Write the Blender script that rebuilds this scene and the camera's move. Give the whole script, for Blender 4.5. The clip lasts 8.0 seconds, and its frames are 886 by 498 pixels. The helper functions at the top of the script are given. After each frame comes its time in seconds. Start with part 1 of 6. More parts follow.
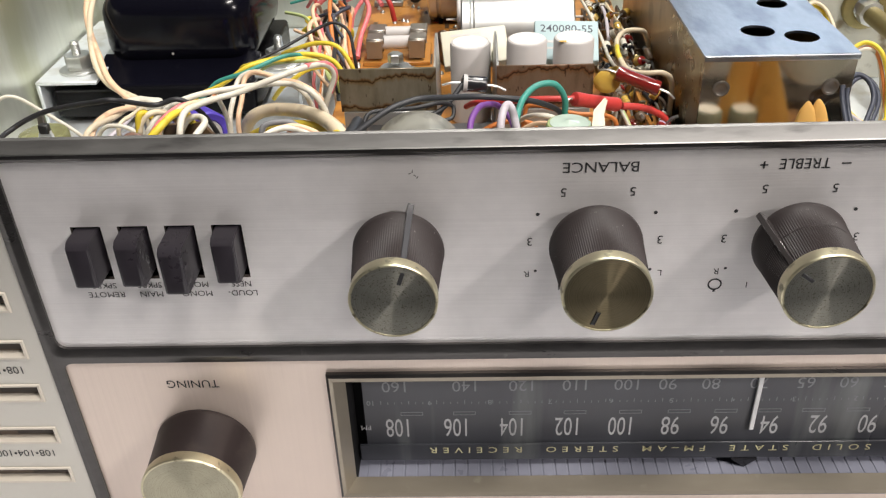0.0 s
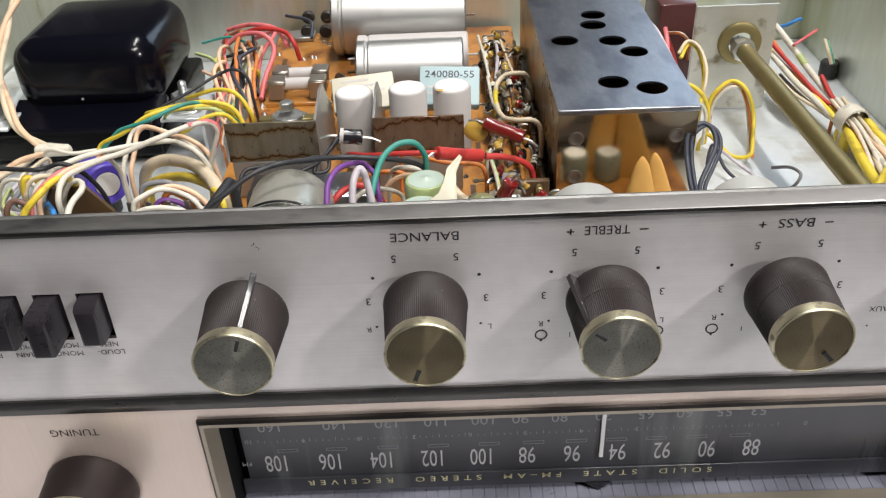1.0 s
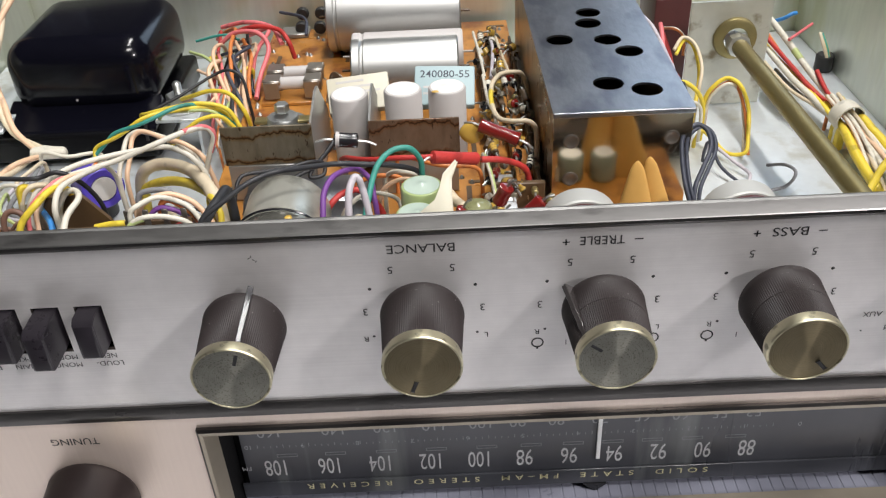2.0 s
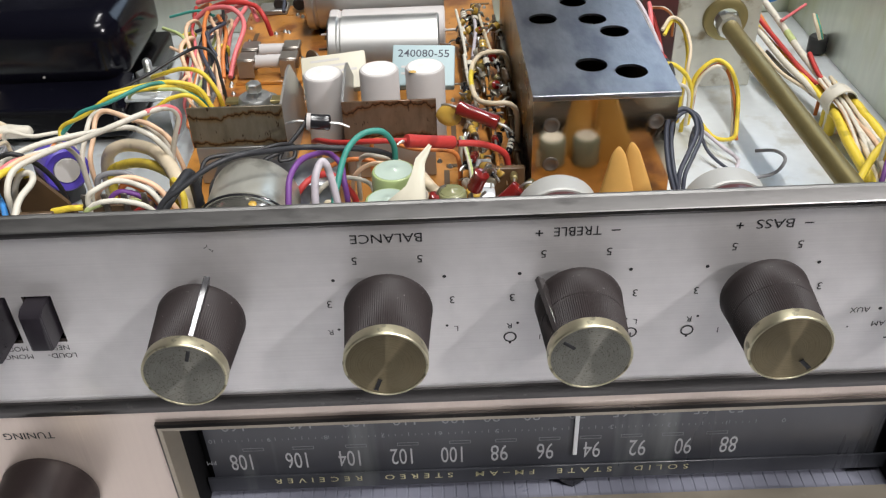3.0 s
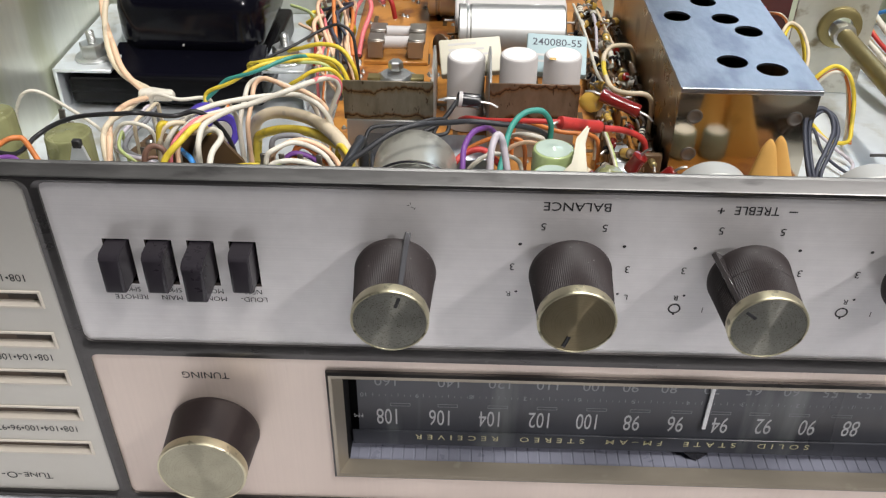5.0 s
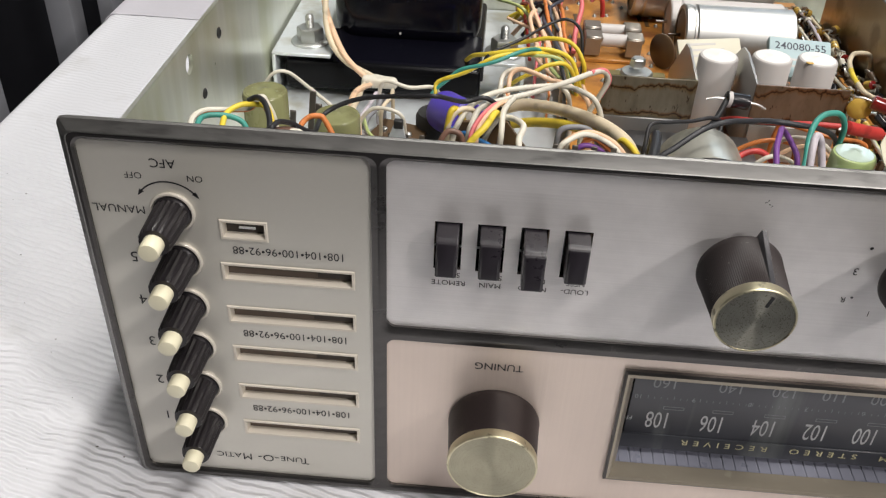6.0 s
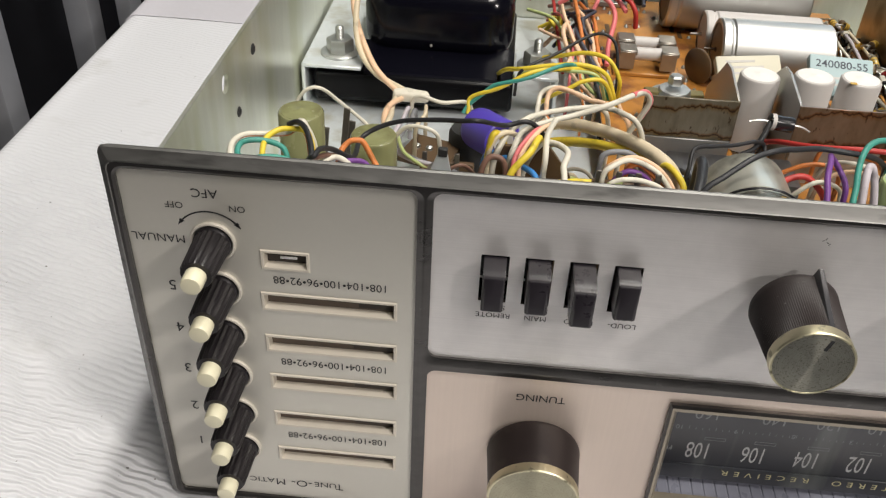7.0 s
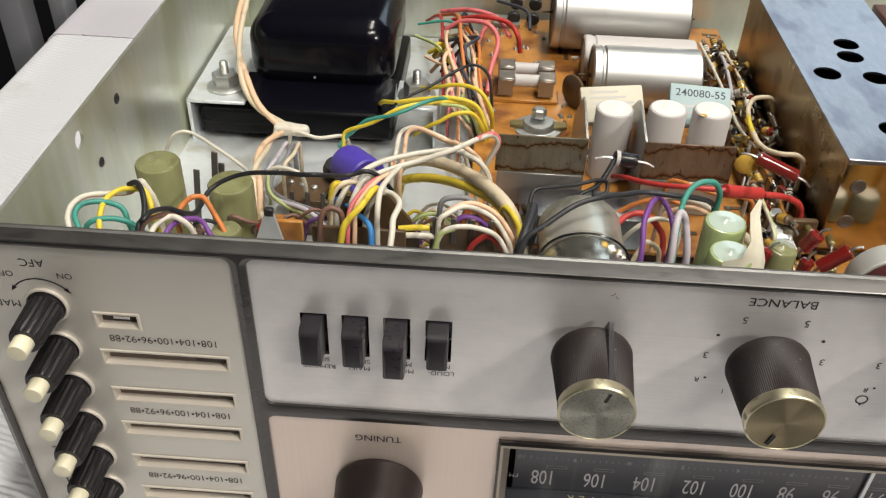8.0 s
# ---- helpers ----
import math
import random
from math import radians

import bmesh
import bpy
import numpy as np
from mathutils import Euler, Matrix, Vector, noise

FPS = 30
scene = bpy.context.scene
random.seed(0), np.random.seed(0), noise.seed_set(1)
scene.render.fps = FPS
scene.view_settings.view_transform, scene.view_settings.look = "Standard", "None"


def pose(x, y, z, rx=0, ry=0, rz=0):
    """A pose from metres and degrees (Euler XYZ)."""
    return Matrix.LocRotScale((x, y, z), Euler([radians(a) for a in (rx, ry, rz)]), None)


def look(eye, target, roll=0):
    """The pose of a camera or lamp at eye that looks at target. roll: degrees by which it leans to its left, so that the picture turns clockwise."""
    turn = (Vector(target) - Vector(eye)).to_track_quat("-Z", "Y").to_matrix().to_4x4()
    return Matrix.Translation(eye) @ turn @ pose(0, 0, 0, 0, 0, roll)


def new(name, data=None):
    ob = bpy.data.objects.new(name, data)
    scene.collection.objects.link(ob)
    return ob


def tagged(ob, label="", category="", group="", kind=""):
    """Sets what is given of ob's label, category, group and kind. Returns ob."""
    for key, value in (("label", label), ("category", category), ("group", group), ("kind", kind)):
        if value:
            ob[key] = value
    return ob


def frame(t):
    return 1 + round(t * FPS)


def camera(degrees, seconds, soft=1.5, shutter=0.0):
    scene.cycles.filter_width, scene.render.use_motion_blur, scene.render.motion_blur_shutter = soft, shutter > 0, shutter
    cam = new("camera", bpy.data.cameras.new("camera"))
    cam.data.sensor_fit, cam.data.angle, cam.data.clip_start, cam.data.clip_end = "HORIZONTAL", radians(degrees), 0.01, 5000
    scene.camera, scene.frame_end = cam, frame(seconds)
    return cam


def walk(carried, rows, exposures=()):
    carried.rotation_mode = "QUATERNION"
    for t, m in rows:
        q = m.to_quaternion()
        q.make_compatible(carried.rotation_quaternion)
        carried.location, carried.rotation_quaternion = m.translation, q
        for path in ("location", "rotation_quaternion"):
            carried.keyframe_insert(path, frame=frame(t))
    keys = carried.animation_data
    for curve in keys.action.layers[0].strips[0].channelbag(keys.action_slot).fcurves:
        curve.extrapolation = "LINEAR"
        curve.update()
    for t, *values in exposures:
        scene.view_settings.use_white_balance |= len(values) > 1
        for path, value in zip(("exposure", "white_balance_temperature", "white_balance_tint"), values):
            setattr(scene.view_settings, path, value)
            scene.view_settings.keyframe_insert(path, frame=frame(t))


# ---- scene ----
cam = camera(53.39, 8.0, soft=1.25)
EXPOSURES = [(0, 0.29, 6600, 10), (0.5, 0.16, 6500, 10), (1.5, 0.07, 6350, 10), (3, 0.0, 6250, 10), (4.5, -0.02, 6250, 10), (5, 0.06, 6300, 10), (6.5, -0.07, 6600, 9), (7, -0.08, 6700, 8), (8, -0.06, 6800, 8)]
PATH = [
    (0, (0.18515, -0.17476, 0.21360), (0.17091, 0.20162, -0.03264), -2.091),
    (0.5, (0.20531, -0.17771, 0.22781), (0.19622, 0.19751, -0.02043), -2.218),
    (1, (0.22130, -0.18152, 0.23873), (0.21627, 0.19175, -0.01256), -2.564),
    (1.5, (0.22013, -0.18535, 0.24284), (0.21641, 0.18493, -0.01286), -2.861),
    (1.7, (0.22162, -0.18299, 0.24638), (0.21754, 0.18663, -0.01027), -2.983),
    (2.8, (0.22233, -0.16945, 0.24012), (0.21957, 0.19314, -0.02638), -2.643),
    (3, (0.22846, -0.16783, 0.24076), (0.22674, 0.19398, -0.02681), -2.357),
    (3.5, (0.23835, -0.16315, 0.23813), (0.23896, 0.19637, -0.03251), -1.715),
    (4, (0.24470, -0.17068, 0.23881), (0.24640, 0.18835, -0.03248), -1.024),
    (4.5, (0.23819, -0.17548, 0.24262), (0.23679, 0.18440, -0.02754), -0.309),
    (5, (0.18453, -0.18528, 0.24337), (0.17699, 0.17635, -0.02434), 0.663),
    (5.2, (0.15852, -0.18969, 0.24042), (0.14554, 0.17192, -0.02711), 0.665),
    (6.3, (0.09630, -0.18574, 0.23404), (0.07634, 0.17780, -0.03041), 2.955),
    (6.5, (0.09417, -0.18503, 0.23372), (0.07310, 0.17760, -0.03191), 2.966),
    (7, (0.09153, -0.17712, 0.24007), (0.07021, 0.18290, -0.02906), 2.815),
    (7.5, (0.12674, -0.17698, 0.24682), (0.10712, 0.17974, -0.02679), 2.316),
    (8, (0.13599, -0.17085, 0.26566), (0.12022, 0.18262, -0.01238), 1.882),
]
walk(cam, [(t, look(eye, target, roll)) for t, eye, target, roll in PATH], EXPOSURES)

# ---- light ----
U = 0.0009  # one modelling unit in metres
world = bpy.data.worlds.new("workshop_air")
scene.world = world
world.use_nodes = True
world.node_tree.nodes["Background"].inputs[0].default_value = (0.86, 0.80, 0.93, 1)
world.node_tree.nodes["Background"].inputs[1].default_value = 0.10


def lamp(name, eye, target, size_x, size_y, watts, colour):
    data = bpy.data.lights.new(name, "AREA")
    data.shape, data.size, data.size_y = "RECTANGLE", size_x, size_y
    data.energy, data.color = watts, colour
    ob = new(name, data)
    ob.matrix_world = look(eye, target)
    return ob


lamp("window_light", (1.66, -1.36, 1.42), (0.2, 0.0, 0.1), 0.15, 0.15, 23, (1.0, 0.94, 0.91))
lamp("ceiling_light_a", (0.62, -0.62, 1.62), (0.15, 0.0, 0.0), 0.6, 0.14, 20, (1.0, 0.95, 0.90))
lamp("ceiling_light_b", (0.42, 0.50, 1.62), (0.42, 0.40, 0.0), 0.10, 1.2, 22, (1.0, 0.97, 0.92))
lamp("window_light_rear", (1.25, 2.30, 1.10), (0.3, 0.15, 0.1), 0.9, 0.7, 5, (0.66, 0.82, 1.0))


# ---- materials ----
def nodes_of(name):
    m = bpy.data.materials.new(name)
    m.use_nodes = True
    return m, m.node_tree.nodes, m.node_tree.links, m.node_tree.nodes["Principled BSDF"]


def mat(name, colour, rough=0.5, metal=0.0, vary=0.12, grain=400.0, bump=0.05, stretch=(1, 1, 1), stain=None,
        stain_amount=0.0, stain_scale=60.0, stain_stretch=(1, 1, 1), clear=0.0, rough_vary=0.12, coat=0.0, spec=0.5):
    """Surface with fine grain, broad mottling and optional stains or painted reflections of another colour."""
    m, n, l, b = nodes_of(name)
    co = n.new("ShaderNodeTexCoord")
    mp = n.new("ShaderNodeMapping")
    mp.inputs["Scale"].default_value = stretch
    l.new(co.outputs["Object"], mp.inputs["Vector"])
    fine = n.new("ShaderNodeTexNoise")
    fine.inputs["Scale"].default_value, fine.inputs["Detail"].default_value = grain, 4
    l.new(mp.outputs[0], fine.inputs["Vector"])
    broad = n.new("ShaderNodeTexNoise")
    broad.inputs["Scale"].default_value, broad.inputs["Detail"].default_value = grain / 12, 3
    l.new(co.outputs["Object"], broad.inputs["Vector"])
    both = n.new("ShaderNodeMix")
    both.data_type = "FLOAT"
    both.inputs[0].default_value = 0.5
    l.new(fine.outputs["Fac"], both.inputs[2])
    l.new(broad.outputs["Fac"], both.inputs[3])
    ramp = n.new("ShaderNodeMix")
    ramp.data_type = "RGBA"
    lo = tuple(max(0.0, c * (1 - vary)) for c in colour[:3]) + (1,)
    hi = tuple(min(1.0, c * (1 + vary)) for c in colour[:3]) + (1,)
    ramp.inputs[6].default_value, ramp.inputs[7].default_value = lo, hi
    l.new(both.outputs[0], ramp.inputs[0])
    out = ramp.outputs[2]
    if stain:
        sn = n.new("ShaderNodeTexNoise")
        sn.inputs["Scale"].default_value, sn.inputs["Detail"].default_value = stain_scale, 6
        ms = n.new("ShaderNodeMapping")
        ms.inputs["Scale"].default_value = stain_stretch
        l.new(co.outputs["Object"], ms.inputs["Vector"])
        l.new(ms.outputs[0], sn.inputs["Vector"])
        cut = n.new("ShaderNodeMapRange")
        cut.inputs[1].default_value, cut.inputs[2].default_value = 0.62 - stain_amount * 0.3, 0.72 - stain_amount * 0.2
        l.new(sn.outputs["Fac"], cut.inputs[0])
        mx = n.new("ShaderNodeMix")
        mx.data_type = "RGBA"
        mx.inputs[7].default_value = (*stain, 1)
        l.new(cut.outputs[0], mx.inputs[0])
        l.new(out, mx.inputs[6])
        out = mx.outputs[2]
    l.new(out, b.inputs["Base Color"])
    rr = n.new("ShaderNodeMapRange")
    rr.inputs[3].default_value, rr.inputs[4].default_value = max(0.02, rough - rough_vary), min(1.0, rough + rough_vary)
    l.new(both.outputs[0], rr.inputs[0])
    l.new(rr.outputs[0], b.inputs["Roughness"])
    b.inputs["Metallic"].default_value = metal
    b.inputs["Transmission Weight"].default_value = clear
    b.inputs["Coat Weight"].default_value = coat
    b.inputs["Coat Roughness"].default_value = 0.08
    b.inputs["Specular IOR Level"].default_value = spec
    if bump:
        bp = n.new("ShaderNodeBump")
        bp.inputs["Strength"].default_value, bp.inputs["Distance"].default_value = bump, 0.0004
        l.new(fine.outputs["Fac"], bp.inputs["Height"])
        l.new(bp.outputs[0], b.inputs["Normal"])
    return m


BEZEL = mat("worn_dark_chrome", (0.235, 0.232, 0.225), 0.54, 1.0, 0.35, 500, 0.15, (0.3, 1, 1), (0.13, 0.128, 0.125), 0.2, 190, (0.25, 1, 1), rough_vary=0.12)
BEZEL_EDGE = mat("polished_bezel_edge", (0.32, 0.316, 0.305), 0.36, 1.0, 0.25, 500, 0.1, (0.3, 1, 1), (0.16, 0.155, 0.15), 0.1, 200, (0.3, 1, 1))
BEZEL_DARK = mat("black_bezel_lacquer", (0.105, 0.10, 0.098), 0.30, 0.9, 0.3, 500, 0.1, (0.3, 1, 1), (0.16, 0.155, 0.15), -0.2, 240, spec=0.3)
PANEL_MAIN = mat("brushed_silver", (0.78, 0.76, 0.755), 0.42, 0.55, 0.16, 2200, 0.20, (0.006, 1, 1), (0.72, 0.70, 0.72), -0.15, 45, (0.4, 1, 1), rough_vary=0.10)
PANEL_LOW = mat("brushed_champagne", (0.75, 0.64, 0.565), 0.40, 0.55, 0.08, 900, 0.16, (1, 1, 0.02), rough_vary=0.07)
PANEL_LEFT = mat("satin_cream_metal", (0.63, 0.61, 0.555), 0.41, 0.50, 0.04, 600, 0.05, rough_vary=0.06)
INK = mat("black_ink", (0.02, 0.02, 0.022), 0.6, 0, 0.2, 800, 0)
KNOB = mat("dark_brown_plastic", (0.024, 0.0175, 0.0175), 0.56, 0, 0.30, 700, 0.15, (1, 1, 1), (0.22, 0.21, 0.20), -0.2, 1200)
KNOB_SMOOTH = mat("worn_brown_plastic", (0.020, 0.014, 0.014), 0.42, 0, 0.4, 300, 0.1, (1, 1, 1), (0.035, 0.026, 0.024), 0.1, 120, spec=0.35)
BUTTON = mat("charcoal_plastic", (0.021, 0.018, 0.023), 0.30, 0, 0.2, 700, 0.06)
BRASS = mat("aged_brass_rim", (0.70, 0.65, 0.46), 0.38, 1.0, 0.16, 500, 0.12, (1, 1, 1), (0.25, 0.23, 0.15), 0.12, 350)
SLOT = mat("cream_plastic", (0.64, 0.59, 0.51), 0.45, 0, 0.06, 500, 0.03)
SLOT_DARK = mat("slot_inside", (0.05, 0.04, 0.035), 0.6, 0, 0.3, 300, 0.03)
IVORY = mat("ivory_plastic", (0.74, 0.70, 0.52), 0.38, 0, 0.06, 500, 0.04, coat=0.2)
BLACK_PLASTIC = mat("ribbed_black_plastic", (0.016, 0.014, 0.016), 0.32, 0, 0.3, 600, 0.04, spec=0.35)
RING = mat("cream_collar", (0.66, 0.62, 0.55), 0.35, 0.2, 0.1, 500, 0.05)
GOLD_FRAME = mat("pale_gold_frame", (0.36, 0.32, 0.255), 0.36, 0.6, 0.14, 400, 0.1, (0.3, 1, 1), (0.42, 0.38, 0.30), -0.1, 160)
# pale vertical streaks in the colour stand for reflections and scratches on the dial
DIAL = mat("dial_glass_painted_glare", (0.058, 0.061, 0.072), 0.28, 0, 0.5, 90, 0.0, (1, 1, 0.06), (0.21, 0.225, 0.225), 0.22, 42, (1, 1, 0.10), spec=0.7, rough_vary=0.08)
DIAL_GREY = mat("dial_shelf_blue_grey", (0.29, 0.30, 0.37), 0.30, 0.1, 0.2, 200, 0.1)
DIAL_INK = mat("dial_white_ink", (0.56, 0.57, 0.58), 0.5, 0, 0.1, 500, 0)
DIAL_INK_DIM = mat("dial_grey_ink", (0.27, 0.28, 0.295), 0.5, 0, 0.15, 500, 0)
GOLD_INK = mat("gold_ink", (0.74, 0.69, 0.42), 0.5, 0, 0.1, 500, 0)
WHITE_LINE = mat("pointer_white", (0.85, 0.86, 0.86), 0.4, 0, 0.05, 500, 0)
CHASSIS = mat("zinc_plated_steel", (0.68, 0.70, 0.62), 0.34, 0.75, 0.25, 260, 0.12, (1, 1, 0.2), (0.56, 0.58, 0.43), 0.40, 40, stain_stretch=(1, 1, 0.25))
FLOOR_STEEL = mat("chassis_floor_steel", (0.70, 0.74, 0.765), 0.42, 0.55, 0.16, 260, 0.08, (1, 1, 1), (0.52, 0.52, 0.47), 0.24, 50)
TIN = mat("polished_tin", (0.37, 0.38, 0.41), 0.33, 1.0, 0.45, 520, 0.22, (1, 0.35, 1), (0.24, 0.25, 0.29), 0.34, 70, stain_stretch=(1, 0.4, 1))
TIN_SIDE = mat("mirror_tin", (0.56, 0.50, 0.40), 0.10, 1.0, 0.10, 250, 0.04, (1, 1, 1), (0.42, 0.38, 0.30), 0.2, 70, rough_vary=0.05)
TARNISH = mat("tarnished_tag", (0.15, 0.135, 0.12), 0.4, 0.7, 0.35, 400, 0.1)
PALE_STEEL = mat("pale_grey_steel", (0.38, 0.38, 0.37), 0.40, 0.7, 0.15, 260, 0.08, (1, 1, 1), (0.38, 0.36, 0.33), 0.1, 80)


def rust_material(name, tint):
    """Olive-grey plate with thin, wavy rust tide lines along its edges and amber stain beside them."""
    m, n, l, bs = nodes_of(name)
    co = n.new("ShaderNodeTexCoord")
    mp = n.new("ShaderNodeMapping")
    mp.inputs["Scale"].default_value = (1.0, 1.0, 0.35)
    l.new(co.outputs["Object"], mp.inputs["Vector"])

    def noise_at(scale, detail):
        q = n.new("ShaderNodeTexNoise")
        q.inputs["Scale"].default_value, q.inputs["Detail"].default_value, q.inputs["Roughness"].default_value = scale, detail, 0.6
        l.new(mp.outputs[0], q.inputs["Vector"])
        return q.outputs["Fac"]

    def sum_of(kind, a, b):
        q = n.new("ShaderNodeMath")
        q.operation = kind
        for k, v in enumerate((a, b)):
            if isinstance(v, float):
                q.inputs[k].default_value = v
            else:
                l.new(v, q.inputs[k])
        return q.outputs[0]

    def ramp(fac, *stops):
        q = n.new("ShaderNodeValToRGB")
        e = q.color_ramp.elements
        e[0].position, e[0].color = stops[0]
        e[1].position, e[1].color = stops[-1]
        for pos, col in stops[1:-1]:
            e.new(pos).color = col
        l.new(fac, q.inputs[0])
        return q.outputs[0]

    def over(base, tint):
        q = n.new("ShaderNodeMixRGB")
        q.blend_type = "MULTIPLY"
        q.inputs[0].default_value = 1.0
        l.new(base, q.inputs[1])
        l.new(tint, q.inputs[2])
        return q.outputs[0]

    sep = n.new("ShaderNodeSeparateXYZ")
    l.new(co.outputs["Object"], sep.inputs[0])
    height = sum_of("MULTIPLY", sum_of("ADD", sep.outputs["Z"], -0.0895), 62.0)  # 0 at the lower edge, 1 at the upper
    wave = noise_at(90.0, 4.0)
    colour = ramp(noise_at(220.0, 5.0), (0.3, (0.115, 0.098, 0.066, 1)), (0.5, (0.165, 0.145, 0.108, 1)), (0.7, (0.21, 0.185, 0.145, 1)))
    white = (1, 1, 1, 1)
    for level, swing in ((0.13, 0.75), (0.80, 0.9)):
        d = sum_of("ADD", sum_of("ADD", sum_of("ADD", height, -level), sum_of("MULTIPLY", sum_of("ADD", wave, -0.5), swing)), 0.5)
        line = ramp(d, (0.40, white), (0.475, (0.95, 0.72, 0.45, 1)), (0.493, (0.22, 0.11, 0.05, 1)), (0.512, (0.22, 0.11, 0.05, 1)), (0.53, (0.75, 0.45, 0.22, 1)), (0.58, white))
        colour = over(colour, line)
    pits = ramp(noise_at(700.0, 2.0), (0.30, (0.3, 0.2, 0.13, 1)), (0.36, white), (1.0, white))
    colour = over(colour, pits)
    hue = n.new("ShaderNodeRGB")
    hue.outputs[0].default_value = tint + (1,)
    l.new(over(colour, hue.outputs[0]), bs.inputs["Base Color"])
    bs.inputs["Metallic"].default_value, bs.inputs["Roughness"].default_value = 0.35, 0.33
    bp = n.new("ShaderNodeBump")
    bp.inputs["Strength"].default_value, bp.inputs["Distance"].default_value = 0.2, 0.0003
    l.new(wave, bp.inputs["Height"])
    l.new(bp.outputs[0], bs.inputs["Normal"])
    return m


RUST_PLATE = rust_material("rust_stained_plate", (1.0, 0.98, 0.92))
RUST_BROWN = rust_material("brown_rusted_plate", (0.98, 0.72, 0.62))
CLIP = mat("dull_clip_steel", (0.38, 0.35, 0.31), 0.42, 0.9, 0.2, 300, 0.1)
TIN_DULL = mat("dull_gold_tin", (0.42, 0.35, 0.23), 0.30, 1.0, 0.2, 200, 0.1, (1, 1, 1), (0.26, 0.21, 0.13), 0.3, 60)
GLASSY = mat("smoky_resin", (0.27, 0.30, 0.25), 0.25, 0, 0.2, 200, 0.05, coat=0.4)
BRACKET = mat("stained_bracket_steel", (0.56, 0.56, 0.50), 0.40, 0.6, 0.25, 200, 0.1, (1, 1, 1), (0.24, 0.20, 0.135), 0.12, 90)
JADE_TOP = mat("glassy_resin_top", (0.45, 0.54, 0.47), 0.15, 0, 0.1, 200, 0.05, coat=0.6)
PCB = mat("orange_phenolic_board", (0.45, 0.197, 0.041), 0.30, 0, 0.35, 200, 0.05, (1, 1, 1), (0.20, 0.07, 0.022), 0.42, 70, coat=0.3)
ENAMEL = mat("black_enamel", (0.003, 0.003, 0.006), 0.17, 0, 0.3, 120, 0.04, rough_vary=0.04, spec=0.25)
CORE = mat("laminated_core_black", (0.004, 0.004, 0.005), 0.24, 0.0, 0.4, 60, 0.2, (0.1, 0.1, 8), spec=0.14)
STEEL = mat("zinc_bolt", (0.58, 0.59, 0.58), 0.42, 1.0, 0.15, 400, 0.1)
SOLDER = mat("solder", (0.48, 0.48, 0.46), 0.42, 1.0, 0.2, 600, 0.3)
WHITE_TOP = mat("white_card_top", (0.74, 0.72, 0.69), 0.55, 0, 0.08, 300, 0.08, (1, 1, 1), (0.42, 0.38, 0.30), -0.1, 200)
WHITE_CAP = mat("white_card_sleeve", (0.50, 0.475, 0.46), 0.50, 0, 0.06, 300, 0.05)
ALU = mat("aluminium_can", (0.53, 0.53, 0.515), 0.42, 1.0, 0.12, 300, 0.10, (0.05, 1, 1), (0.50, 0.49, 0.47), -0.1, 60)
OLIVE = mat("olive_wax_card", (0.235, 0.24, 0.115), 0.26, 0, 0.5, 160, 0.05, (1, 1, 0.3), (0.13, 0.12, 0.055), 0.42, 60, (1, 1, 0.35), coat=0.5)
JADE = mat("pale_green_film", (0.36, 0.44, 0.20), 0.22, 0, 0.12, 150, 0.04, coat=0.5)
PURPLE = mat("purple_card_sleeve", (0.085, 0.055, 0.42), 0.42, 0, 0.12, 300, 0.04)
GREY_END = mat("grey_rubber_end", (0.50, 0.48, 0.46), 0.6, 0, 0.1, 300, 0.05)
FOLDED = mat("ochre_paper", (0.66, 0.37, 0.095), 0.6, 0, 0.14, 300, 0.1)
PALE_PAPER = mat("pale_waxed_paper", (0.58, 0.55, 0.44), 0.5, 0, 0.1, 200, 0.08)
BLUE_PAPER = mat("pale_blue_label", (0.36, 0.47, 0.49), 0.55, 0, 0.06, 300, 0.05)
BROWN_BOARD = mat("brown_phenolic", (0.095, 0.058, 0.03), 0.38, 0, 0.3, 250, 0.08)
WAFER = mat("dark_red_phenolic", (0.075, 0.022, 0.022), 0.3, 0, 0.3, 250, 0.08, coat=0.3)
SHAFT = mat("brass_shaft", (0.27, 0.225, 0.10), 0.42, 0.7, 0.25, 300, 0.06, (1, 0.1, 1))
TUBE_RED = mat("red_ceramic", (0.17, 0.012, 0.010), 0.16, 0, 0.2, 300, 0.03, coat=0.5)
AMBER = mat("amber_blob", (0.55, 0.35, 0.06), 0.35, 0, 0.2, 200, 0.05, coat=0.4)
DIODE = mat("black_epoxy", (0.015, 0.015, 0.018), 0.22, 0, 0.2, 300, 0.03)
MATT_BLACK = mat("matt_black_card", (0.008, 0.008, 0.009), 0.8, 0, 0.2, 300, 0.05, spec=0.2)
RUBBER = mat("black_rubber", (0.02, 0.02, 0.02), 0.55, 0, 0.2, 300, 0.05)
WIRES = {}
